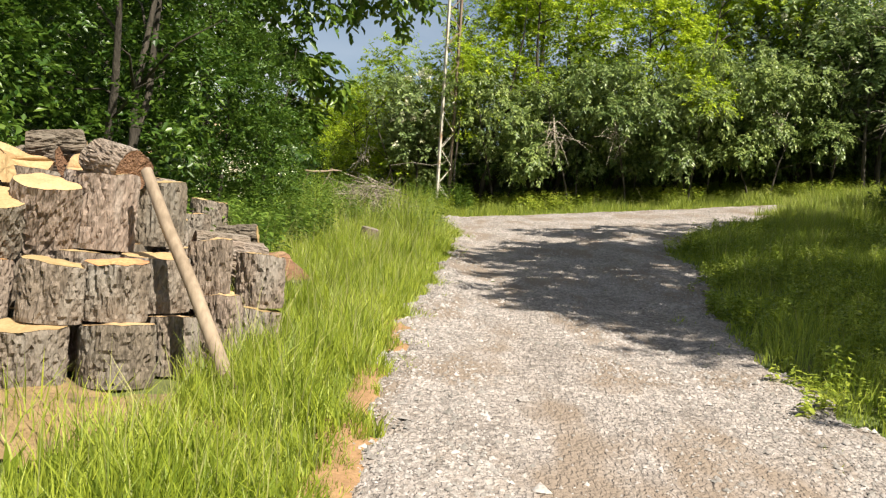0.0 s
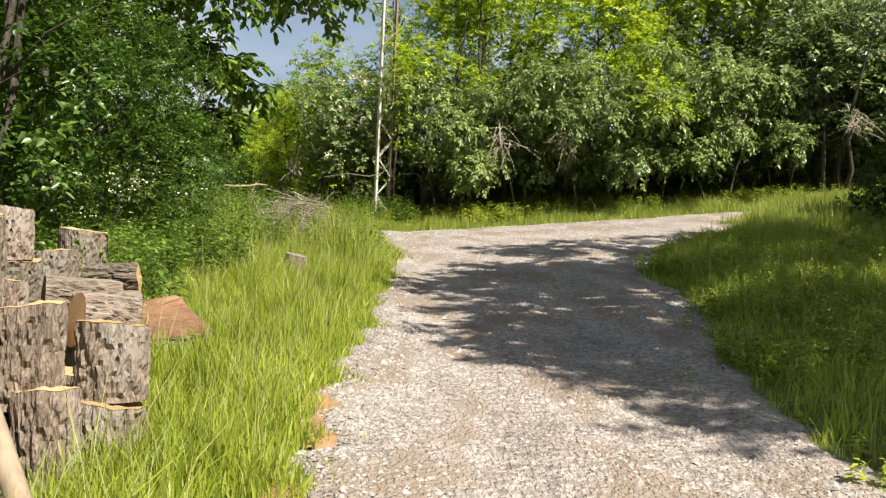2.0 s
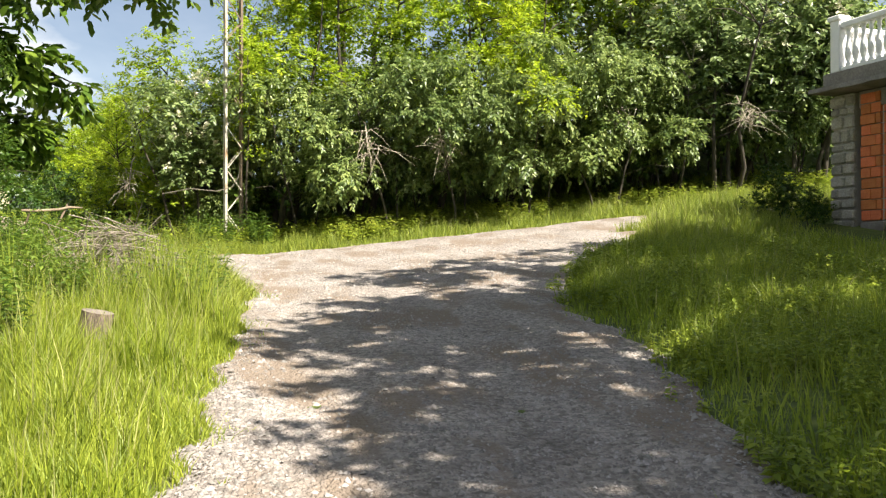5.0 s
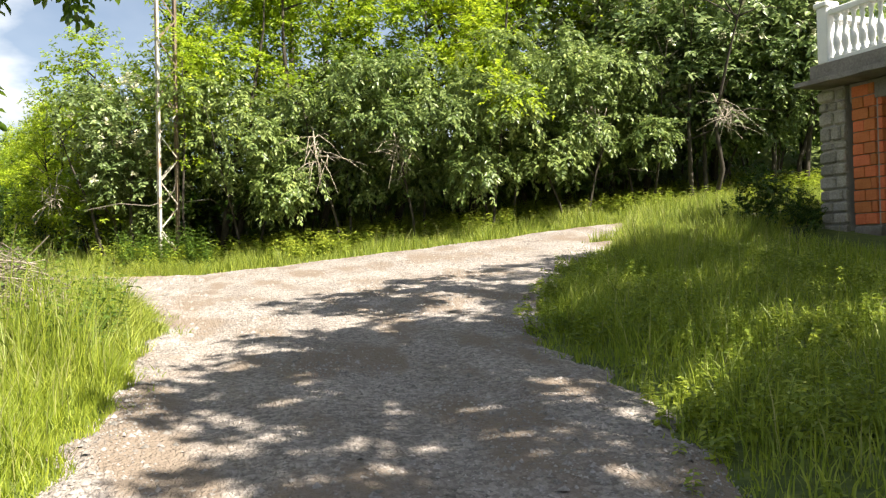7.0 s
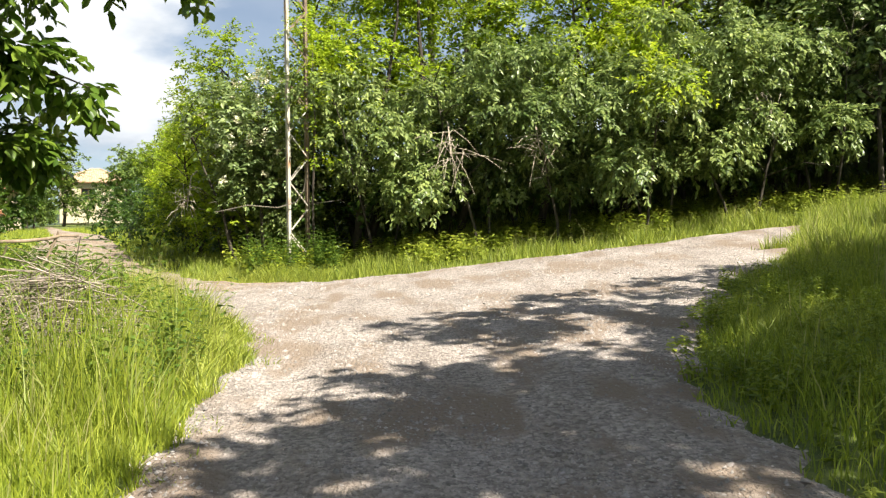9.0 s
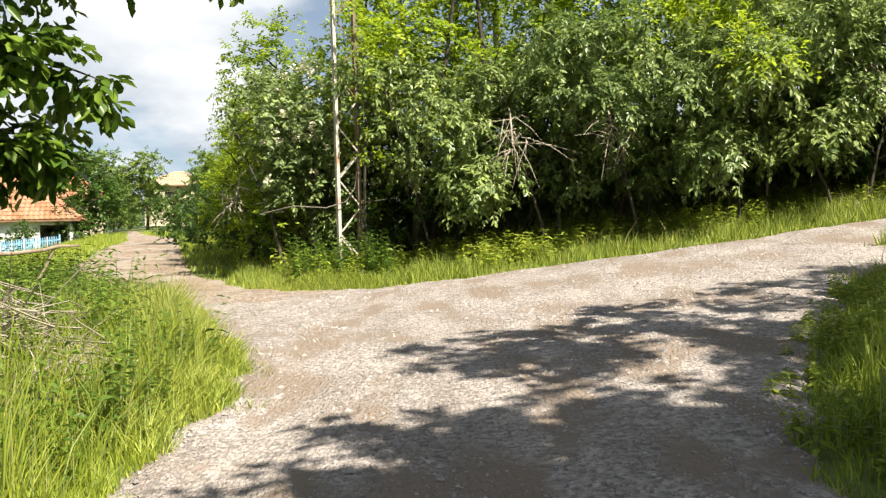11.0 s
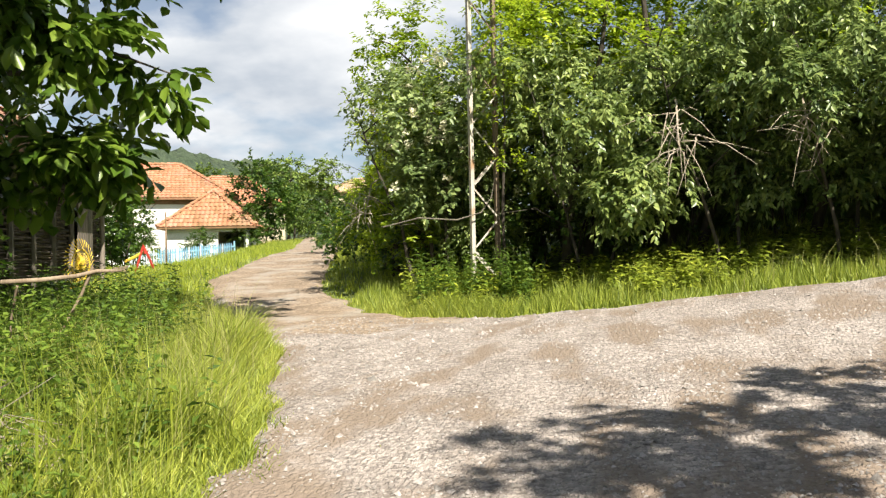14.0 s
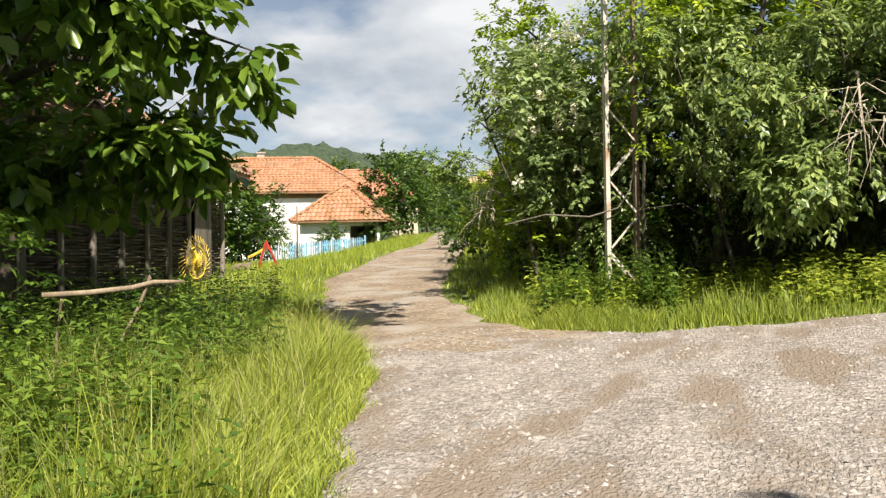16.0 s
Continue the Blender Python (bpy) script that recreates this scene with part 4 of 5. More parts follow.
kinds = [log_round(3 + i, r, h) for i, (r, h) in enumerate(((0.215, 0.36), (0.19, 0.36), (0.235, 0.365), (0.165, 0.355), (0.225, 0.5), (0.14, 0.46), (0.2, 0.45), (0.105, 0.4)))]
stained = log_round(14, 0.185, 0.36, WOOD_STAINED, "sawn oak log with dark bark and orange-stained end")
weathered = log_round(16, 0.145, 0.46, WOOD_SPLIT, "weathered log with grey bark and brown ends")
cleft = log_round(15, 0.26, 0.62, WOOD_CUT, "split oak log with rough red-brown cleft face", True)
standing = [(-2.4, 5.32, 2), (-1.93, 5.52, 0), (-1.70, 5.86, 3), (-1.47, 6.16, 5), (-1.25, 6.36, 3), (-2.88, 5.2, 0), (-3.35, 5.05, 2), (-2.82, 5.72, 1), (-2.36, 5.86, 0), (-2.08, 6.2, 1), (-1.72, 6.46, 3), (-1.64, 6.92, 1), (-2.1, 6.72, 0), (-2.52, 6.4, 1), (-3.0, 6.2, 2), (-2.0, 7.25, 0), (-2.45, 6.95, 1), (-1.85, 7.75, 1), (-2.3, 7.75, 0), (-2.2, 8.3, 1), (-2.62, 8.6, 2), (-2.5, 9.2, 0), (-2.6, 10.1, 2), (-2.85, 7.4, 0), (-2.8, 8.05, 1), (-2.95, 9.1, 0), (-2.9, 9.7, 1)]
upper = [(-2.33, 5.48, 1), (-1.99, 5.64, 8), (-1.86, 6.02, 0), (-1.59, 6.24, 5), (-1.27, 6.42, 3), (-2.78, 5.45, 8), (-3.2, 5.4, 0), (-2.75, 5.9, 1), (-2.3, 5.95, 0), (-2.2, 6.4, 1), (-1.85, 6.55, 3), (-2.55, 6.5, 2), (-2.25, 6.95, 0), (-2.95, 6.3, 1), (-2.6, 7.1, 1), (-2.3, 7.6, 3), (-2.62, 8.6, 2), (-2.55, 9.2, 1), (-2.6, 10.08, 6), (-2.8, 7.8, 0)]
third = [(-2.27, 6.1, 4), (-2.03, 6.5, 6), (-2.2, 6.95, 6), (-2.5, 6.55, 4), (-2.9, 6.3, 4), (-2.72, 6.95, 4), (-3.2, 5.85, 1), (-2.78, 6.05, 3), (-2.62, 7.5, 0), (-2.64, 8.6, 3)]
kinds.append(stained)
pile = []
for level, spots in enumerate((standing, upper, third)):
    for i, (x, y, k) in enumerate(spots):
        tilt = (0.8, 2.0, 3.5)[level]
        pile.append((kinds[k], pose(x, y, lz(x, y) + 0.362 * level + 0.005, tilt * math.sin(7 * i), tilt * math.cos(5 * i), 137 * i + 40 * level)))
# logs leaning or lying on the heap
pile += [(kinds[6], lay((-2.60, 5.92, 1.28), (-2.51, 5.77, 1.72), 60)), (kinds[0], lay((-2.84, 5.72, 1.26), (-2.77, 5.58, 1.62), 20)), (kinds[2], lay((-3.05, 5.55, 1.28), (-2.97, 5.42, 1.64), 80))]
pile += [(weathered, lay((-2.44, 6.42, 1.90), (-2.0, 6.06, 1.80))), (weathered, lay((-3.25, 7.0, 1.86), (-2.82, 6.82, 1.9), 40)), (kinds[7], lay((-2.76, 7.0, 1.82), (-2.64, 6.62, 1.84))), (kinds[7], lay((-3.1, 6.75, 1.98), (-2.74, 6.86, 2.02), 70)), (cleft, lay((-3.25, 6.75, 1.82), (-3.0, 6.3, 1.9), 250)), (weathered, lay((-2.85, 7.3, 1.86), (-2.5, 7.1, 1.84), 90)), (kinds[7], lay((-3.2, 6.1, 1.66), (-2.85, 5.92, 1.78), 30))]
pile += [(weathered, lay((-2.2, 8.1, 1.28), (-1.76, 8.3, 1.25))), (kinds[3], lay((-1.8, 7.5, 1.2), (-1.52, 7.72, 1.16))), (cleft, lay((-1.86, 8.7, 1.06), (-1.38, 9.2, 1.1), 296)), (kinds[7], lay((-2.2, 8.95, 1.36), (-1.74, 8.9, 1.40), 45)), (weathered, lay((-2.15, 8.85, 1.05), (-1.85, 9.25, 1.06), 10)), (kinds[7], lay((-1.98, 8.02, 1.22), (-1.68, 8.16, 1.24))), (cleft, lay((-2.3, 8.6, 0.98), (-1.75, 8.62, 1.04), 300))]
used = set()
for ob, m in pile:
    if ob not in used:
        used.add(ob)
        ob.matrix_world = m
    else:
        copy_thing(ob, m)

stake = Geo().tube([(-1.12, 5.27, 0.44), (-1.27, 5.385, 0.72), (-1.5, 5.555, 1.12), (-1.72, 5.72, 1.46), (-1.93, 5.88, 1.82)], [0.048, 0.046, 0.043, 0.04, 0.037], 12)
tagged(new("wooden_stake", stake.mesh("wooden_stake", STAKE, True)), "weathered debarked pole leaning against the log pile", "pole")

# ---- brush pile ----
br = np.random.default_rng(81)
brush = thing("brush_pile", "heap of dry grey brushwood twigs in the verge", "brushwood", pose(-1.35, 16.0, lz(-1.35, 16.0)) @ Matrix.Diagonal((0.85, 0.85, 0.8, 1)))
g = Geo()
for i in range(900):
    a, t = br.uniform(0, 6.28), br.random()
    c = Vector((br.normal(0, 0.42), br.normal(0, 0.55), br.uniform(0.05, 1.0) * (1 - 0.2 * t)))
    c.z *= max(0.25, 1 - (c.x ** 2 + c.y ** 2) * 0.5) * 1.2
    w = Vector((math.cos(a), math.sin(a), br.normal(0, 0.45))) * br.uniform(0.15, 0.45)
    g.tube([c - w, c + Vector((br.normal(0, 0.06), br.normal(0, 0.06), br.normal(0.03, 0.05))), c + w], [0.006 * br.uniform(0.6, 1.6), 0.005, 0.002], 4, False)
part("brushwood", g, BRUSHWOOD, brush, kind="stuff")

weeds("nettles", "weeds growing up round the brush pile", 5, 260, -2.4, -0.1, 14.2, 17.2, lambda x, y: np.hypot((x + 1.15) / 1.1, (y - 16) / 1.4) > 0.66, 0.62, 0.12)
lawn("grass_stems", "tall pale grass growing round the brush pile", 12, 2600, -2.4, -0.1, 13.6, 17.2, lambda x, y, q: on_road(x, y) < -0.15, 0.95, 0.008, GRASS, 0.25)


def dead_branch(x, y, z, seed, n, size):
    """A hanging fan of bare pale twigs."""
    r = np.random.default_rng(seed)
    ob = thing("dead_branch", "bare pale dead branch hanging from the thicket", "branch", pose(x, y, lz(x, y)))
    g = Geo().tube([(0, 1.2, z + 0.9), (0, 0.5, z + 0.7), (0, 0, z)], [0.02, 0.016, 0.01], 5, False)
    for k in range(n):
        s = Vector((r.normal(0, 0.12), r.normal(0, 0.1), z + r.uniform(-0.1, 0.5))) * 1.0
        w = Vector((r.normal(0, 0.5), r.normal(-0.2, 0.25), r.uniform(-1.0, 0.15))) * size * r.uniform(0.5, 1.0)
        g.tube([s, s + w * 0.5 + Vector((0, -0.05, 0.05)), s + w], [0.009, 0.006, 0.002], 4, False)
    part("twig", g, DEAD_TWIG, ob, kind="stuff")


DEAD_TWIG = surface("bleached_twig", (0.30, 0.25, 0.19), (0.46, 0.40, 0.32), 4, 30, 0.9, 0.3, 0.004)
dead_branch(2.9, 25.6, 2.1, 1, 34, 0.9)
dead_branch(4.6, 25.4, 1.9, 2, 22, 0.8)
dead_branch(8.9, 25.2, 2.2, 3, 24, 0.8)
dead_branch(12.0, 24.9, 2.0, 4, 40, 1.0)
dead_branch(-2.6, 28.4, 1.4, 5, 26, 0.8)

for i in range(11):
    a = 2.4 * i
    c = Vector((0.35 * math.cos(a), 0.45 * math.sin(a), 0.35 + 0.06 * i))
    w = Vector((math.cos(a * 1.7), math.sin(a * 1.7), 0.12 * math.sin(a * 3))) * 0.5
    part("branch", Geo().tube([c - w, c + Vector((0, 0, 0.06)), c + w], [0.015, 0.012, 0.006], 6), BRUSHWOOD, brush)
stump = thing("tree_stump", "weathered grey stump half hidden in the grass", "stump", pose(-1.12, 12.9, lz(-1.12, 12.9) - 0.14, 7, 9, 20))
part("bark", Geo().lathe(((0.17, -0.1), (0.15, 0.1), (0.135, 0.3), (0.13, 0.52)), 14), BARK, stump)
part("cut_top", Geo().lathe(((0.126, 0.521), (0.06, 0.53), (0.01, 0.532)), 14), GREY_TIMBER, stump)
cow = np.random.default_rng(77)
cx_, cy_ = cow.uniform(-3.4, -2.1, 60), cow.uniform(9.4, 14.5, 60)
umbels = [(x, y, lz(x, y) + cow.uniform(0.75, 1.35), 0.07, 0.25) for x, y in zip(cx_, cy_)]
tagged(new("cow_parsley", array_mesh("cow_parsley", *crown(cow, umbels, 34, 5, 0.026, 0.024, 0.0, 0.08), BLOSSOM)), "white cow parsley flower heads among the weeds", "flowers", kind="stuff")
# small dark shrubs for both the plants and the shadow at the garage pier
plant(fence_shrub, 10.75, 21.75, 30, 0.3)
plant(fence_shrub, 11.0, 20.9, 130, 0.2)

# ---- lattice mast ----
MX, MY = -0.28, 26.75
mast = thing("lattice_mast", "rusty white-painted steel lattice power mast", "mast", pose(MX, MY, lz(MX, MY), 0, 0, 40))


def channel(x, face):
    """An upright U-shaped rolled section."""
    gg = Geo()
    gg.box((x - 0.032, -0.035, -0.3), (x + 0.032, -0.027, 11))
    gg.box((x - 0.032, -0.027, -0.3), (x - 0.026, 0.035, 11))
    gg.box((x + 0.026, -0.027, -0.3), (x + 0.032, 0.035, 11))
    return gg


# brown for rust on the plough share and for shade on the mast
RUST_AND_SHADE = surface("brown_rust_and_shade_steel", (0.12, 0.085, 0.06), (0.24, 0.18, 0.13), 4, 40, 0.8, 0.4, 0.004)
part("leg", channel(0, 1), RUST_PAINT, mast)
# far leg: shade among the leaves is put into its colour
part("leg", channel(0.46, -1), RUST_AND_SHADE, mast, "leg coloured brown for the shade it stands in")
for i in range(21):
    z0 = 0.45 + 0.5 * i
    a, b = ((0.03, z0), (0.43, z0 + 0.42)) if i % 2 else ((0.43, z0), (0.03, z0 + 0.42))
    for yy in ((-0.045,) if i % 3 else (-0.045, 0.045)):
        d = Vector((b[0] - a[0], 0, b[1] - a[1]))
        # upper braces take the shaded brown, lower ones the pale paint
        part("brace", Geo().box((0, -0.004, -0.014), (d.length, 0.004, 0.014), pose(a[0], yy, a[1], 0, -math.degrees(math.atan2(d.z, d.x)), 0)), RUST_PAINT if i < 6 else RUST_AND_SHADE, mast)
part("cable", Geo().tube([(0.4, -0.06, 2.1), (0.3, -0.1, 1.75), (0.08, -0.14, 1.5), (-0.35, -0.12, 1.38), (-0.9, 0.1, 1.42), (-1.3, 0.6, 1.3)], 0.01, 6), GREY_TIMBER, mast, "slack grey cable")

sapling = thing("mast_sapling", "leafy sapling growing up through the lattice mast", "tree", pose(MX + 0.5, MY + 0.1, lz(MX, MY)))
part("trunk", Geo().tube([(0, 0, -0.2), (-0.03, 0.05, 1.5), (0.04, 0.0, 3.0), (0.0, 0.05, 4.6)], [0.03, 0.026, 0.02, 0.008], 6), TRUNK, sapling)
part("crown", array_mesh("crown", *crown(np.random.default_rng(27), [(0.12, -0.25, 2.45, 0.2, 0.8), (0.1, -0.25, 3.3, 0.28, 0.9), (0.15, -0.3, 4.0, 0.3, 0.9), (0.0, -0.2, 4.7, 0.4, 0.9)], 62, 13, 0.085, 0.04, 0.3, 0.32, loose=0.16, fan=0.35), LEAF_LOCUST), None, sapling)
weeds("nettles", "tall leafy weeds hiding the foot of the mast", 6, 150, -1.3, 0.7, 25.75, 27.0, lambda x, y: on_road(x, y) < -0.5, 0.85, 0.13)

# ---- garage ----
garage = thing("garage", "flat-roofed stone and brick garage with terrace balustrade", "garage", pose(11.65, 21.06, 2.2, 0, 0, -82.3))
gr = np.random.default_rng(91)
part("wall", Geo().box((-0.1, 0.06, -0.4), (0.42, 0.5, 2.95)).box((-0.1, 0.5, -0.4), (0.3, 5.0, 2.95)).box((5.5, 0.06, -0.4), (6.4, 5.0, 2.95)).box((0.3, 4.7, -0.4), (5.5, 5.0, 2.95)), MORTAR, garage)


def stones(lo, hi, z1, fixed, axis):
    """Uneven rubble blocks proud of a wall face."""
    z = -0.3
    while z < z1:
        hz = min(gr.uniform(0.16, 0.3), z1 - z + 0.02)
        u = lo
        while u < hi - 0.02:
            w = min(gr.uniform(0.2, 0.42), hi - u)
            q = 0.012
            dep = gr.uniform(0.0, 0.05)
            if axis == "x":
                part("stone", Geo().box((u + q, fixed - dep, z + q), (u + w - q, fixed + 0.1, z + hz - q), None, 0.03), STONEWORK, garage)
            else:
                part("stone", Geo().box((fixed - dep, u + q, z + q), (fixed + 0.1, u + w - q, z + hz - q), None, 0.03), STONEWORK, garage)
            u += w
        z += hz


stones(-0.17, 0.46, 2.9, 0.03, "x")
stones(0.14, 3.2, 2.9, -0.13, "y")
part("brick_core", Geo().box((0.56, 0.14, 0.42), (1.09, 0.5, 2.95)), MORTAR, garage)
part("footing", Geo().box((0.54, 0.08, -0.4), (1.12, 0.5, 0.42), None, 0.02), CONCRETE, garage)
brick_a = Geo().box((0.006, 0, 0.006), (0.369, 0.09, 0.194), None, 0.008).mesh("brick", BRICK)
brick_b = Geo().box((0.006, 0, 0.006), (0.244, 0.09, 0.194), None, 0.008).mesh("brick", BRICK)
brick_c = Geo().box((0.006, 0, 0.006), (0.119, 0.09, 0.194), None, 0.008).mesh("brick", BRICK)
for row in range(12):
    u = 0.56
    for me, w in (((brick_a, 0.375), (brick_c, 0.125)) if row % 2 else ((brick_b, 0.25), (brick_b, 0.25))):
        b = part("brick", me, None, garage)
        b.location = (u, 0.08 + gr.uniform(-0.012, 0.012), 0.44 + 0.205 * row)
        u += w
for row in range(12):
    b = part("brick", brick_b, None, garage)
    b.matrix_local = pose(1.18, 0.12, 0.44 + 0.205 * row, 0, 0, 90)
part("lintel", Geo().box((0.5, 0.1, 2.62), (5.5, 0.5, 2.95), None, 0.01), CONCRETE, garage)
part("transom", Geo().box((1.2, 0.36, 2.52), (5.5, 0.46, 2.62)).box((1.2, 0.36, 1.95), (5.5, 0.46, 2.03)), TIMBER, garage)
for k in range(5):
    part("transom_post", Geo().box((1.2 + 0.98 * k, 0.34, 2.03), (1.28 + 0.98 * k, 0.46, 2.52)), TIMBER, garage)
for k in range(4):
    pane = part("transom_panel", Geo().box((1.28 + 0.98 * k, 0.4, 2.03), (2.18 + 0.98 * k, 0.42, 2.2 + 0.03 * (k % 2))), PALE_PAINT, garage, "pale board panel")
    part("window_pane", Geo().box((1.28 + 0.98 * k, 0.402, 2.24), (2.18 + 0.98 * k, 0.412, 2.52)), GLASS_DARK, garage, "dark dusty glass")
for k in range(4):
    x0 = 1.22 + 0.98 * k
    leaf = part("door_leaf", Geo().box((x0 + 0.012, 0.38, 0.02), (x0 + 0.968, 0.41, 1.94)), DOOR_PAINT, garage, "grey-green painted sheet-metal door leaf")
    for q in range(9):
        part("rib", Geo().box((x0 + 0.04 + 0.102 * q, 0.365, 0.03), (x0 + 0.10 + 0.102 * q, 0.382, 1.93), None, 0.006), DOOR_PAINT, leaf)
    if k in (0, 2):
        part("handle", Geo().tube([(x0 + 0.93, 0.37, 0.95), (x0 + 0.93, 0.31, 0.98), (x0 + 0.93, 0.31, 1.12), (x0 + 0.93, 0.37, 1.15)], 0.012, 6), DARK_IRON, leaf)
slab = Geo()
rows_s = []
for i in range(27):
    x = -0.2 + 7.0 * i / 26
    y = -0.5 + 0.05 * noise.noise(Vector((x * 2.1, 3, 1)))
    z = 2.97 + 0.03 * noise.noise(Vector((x * 3, 0, 5)))
    rows_s += [(x, y, z), (x, 5.2, z), (x, 5.2, 3.06), (x, y + 0.02, 3.06)]
slab.add(rows_s, [(0, 3, 2, 1), (104, 105, 106, 107)] + [(4 * i + k, 4 * i + (k + 1) % 4, 4 * i + 4 + (k + 1) % 4, 4 * i + 4 + k) for i in range(26) for k in range(4)])
part("roof_slab", slab, CONCRETE, garage, "weathered concrete slab with a ragged overhanging lip")
part("upstand", Geo().box((0.0, -0.32, 3.06), (6.6, -0.04, 3.34), None, 0.015).box((0.0, -0.04, 3.06), (0.28, 5.0, 3.34), None, 0.015), CONCRETE, garage)


def post(x, y):
    return Geo().box((x - 0.12, y - 0.12, 3.34), (x + 0.12, y + 0.12, 4.34), None, 0.015).box((x - 0.16, y - 0.16, 4.34), (x + 0.16, y + 0.16, 4.44), None, 0.02)


for x, y in ((0.3, -0.18), (3.2, -0.18), (6.45, -0.18), (0.14, 2.4), (0.14, 4.85)):
    part("balustrade_post", post(x, y), BALUSTER, garage)
part("bottom_rail", Geo().box((0.42, -0.27, 3.345), (6.33, -0.09, 3.42), None, 0.012), BALUSTER, garage)
part("top_rail", Geo().box((0.42, -0.28, 4.17), (6.33, -0.08, 4.29), None, 0.02), BALUSTER, garage)
part("bottom_rail", Geo().box((0.05, -0.05, 3.345), (0.23, 4.73, 3.42), None, 0.012), BALUSTER, garage)
part("top_rail", Geo().box((0.04, -0.05, 4.17), (0.24, 4.73, 4.29), None, 0.02), BALUSTER, garage)
turned = Geo().lathe(((0.06, 0), (0.06, 0.05), (0.04, 0.07), (0.038, 0.1), (0.062, 0.16), (0.075, 0.24), (0.068, 0.33), (0.045, 0.45), (0.033, 0.56), (0.032, 0.6), (0.045, 0.63), (0.045, 0.65), (0.034, 0.67), (0.05, 0.71), (0.06, 0.73), (0.06, 0.75)), 14).mesh("baluster", BALUSTER, True)
for k in range(14):
    for off, gap in ((0.54, 0.189), (3.5, 0.215)):
        b = part("baluster", turned, None, garage)
        b.location = (off + gap * k, -0.18, 3.42)
    b = part("baluster", turned, None, garage)
    b.location = (0.14, 0.15 + 0.16 * k, 3.42)
tagged(new("driveway_slab", Geo().box((0.4, -1.3, -0.35), (6.4, 0.2, -0.0), pose(11.65, 21.06, 2.2, 0, 0, -82.3), 0.02).mesh("driveway_slab", CONCRETE)), "cracked concrete threshold slab before the garage doors", "slab", kind="structure")


# ---- houses ----
def tiled(g, e0, e1, t0, t1, pitch=0.34, width=0.26):
    """Courses of curved tiles over a roof face from its eave e0-e1 up to its top edge t0-t1."""
    e0, e1, t0, t1 = (Vector(p) for p in (e0, e1, t0, t1))
    rise = ((t0 + t1) - (e0 + e1)).length / 2
    up = ((t0 + t1) - (e0 + e1)).normalized()
    nor = (e1 - e0).normalized().cross(up).normalized()
    n = max(int(rise / pitch), 1)
    for c in range(n):
        a, b = e0.lerp(t0, c / n), e1.lerp(t1, c / n)
        span = (b - a).length
        m = max(int(round(span / width)), 1)
        along = (b - a) / m
        for k in range(m):
            p = a + along * (k + (0.0 if c % 2 else 0.04))
            lift_t = 0.015 * noise.noise(p * 3)
            q = [p + nor * (0.035 + lift_t), p + along * 0.45 + nor * (0.085 + lift_t), p + along * 0.95 + nor * (0.04 + lift_t)]
            top = [v + up * pitch * 1.12 - nor * 0.035 for v in q]
            g.add(q + top + [q[0] - nor * 0.05, q[2] - nor * 0.05], [(0, 1, 4, 3), (1, 2, 5, 4), (0, 6, 7, 2, 1)])


def hip_roof(parent, w, d, z, rise, over, tile, ridge=None):
    x, y = w / 2 + over, d / 2 + over
    r = max((w - d) / 2, 0.0) if ridge is None else ridge / 2
    A, B, C, D = (-x, -y, z), (x, -y, z), (x, y, z), (-x, y, z)
    E, F = (-r, 0, z + rise), (r, 0, z + rise)
    under_roof = Geo().add([A, B, C, D, E, F] + [(p[0], p[1], p[2] - 0.1) for p in (A, B, C, D)], [(0, 1, 5, 4), (1, 2, 5), (2, 3, 4, 5), (3, 0, 4), (0, 6, 7, 1), (1, 7, 8, 2), (2, 8, 9, 3), (3, 9, 6, 0), (9, 8, 7, 6)])
    ob = part("roof", under_roof, TIMBER, parent)
    g = Geo()
    tiled(g, A, B, E, F)
    tiled(g, B, C, F, F)
    tiled(g, C, D, F, E)
    tiled(g, D, A, E, E)
    part("roof_tiles", g, tile, ob, kind="stuff")
    caps = Geo()
    for p, q in ((E, F), (A, E), (B, F), (C, F), (D, E)):
        p, q = Vector(p), Vector(q)
        n = max(int((q - p).length / 0.4), 1)
        for k in range(n):
            s, t = p.lerp(q, k / n), p.lerp(q, (k + 1.1) / n)
            caps.tube([s + Vector((0, 0, 0.07)), t + Vector((0, 0, 0.05))], [0.12, 0.1], 8)
    part("ridge_tiles", caps, tile, ob, kind="stuff")
    return ob


def window_in(parent, x, z, w, h, y, cross=True):
    f = part("window", Geo().box((x - w / 2, y - 0.03, z), (x - w / 2 + 0.07, y + 0.06, z + h)).box((x + w / 2 - 0.07, y - 0.03, z), (x + w / 2, y + 0.06, z + h)).box((x - w / 2 + 0.07, y - 0.03, z), (x + w / 2 - 0.07, y + 0.06, z + 0.07)).box((x - w / 2 + 0.07, y - 0.03, z + h - 0.07), (x + w / 2 - 0.07, y + 0.06, z + h)).box((x - 0.03, y - 0.02, z + 0.07), (x + 0.03, y + 0.05, z + h - 0.07)), TIMBER, parent)
    part("pane", Geo().box((x - w / 2 + 0.07, y + 0.01, z + 0.07), (x - 0.03, y + 0.02, z + h - 0.07)), GLASS_DARK, f)
    part("pane", Geo().box((x + 0.03, y + 0.01, z + 0.07), (x + w / 2 - 0.07, y + 0.02, z + h - 0.07)), GLASS_DARK, f)
    return f


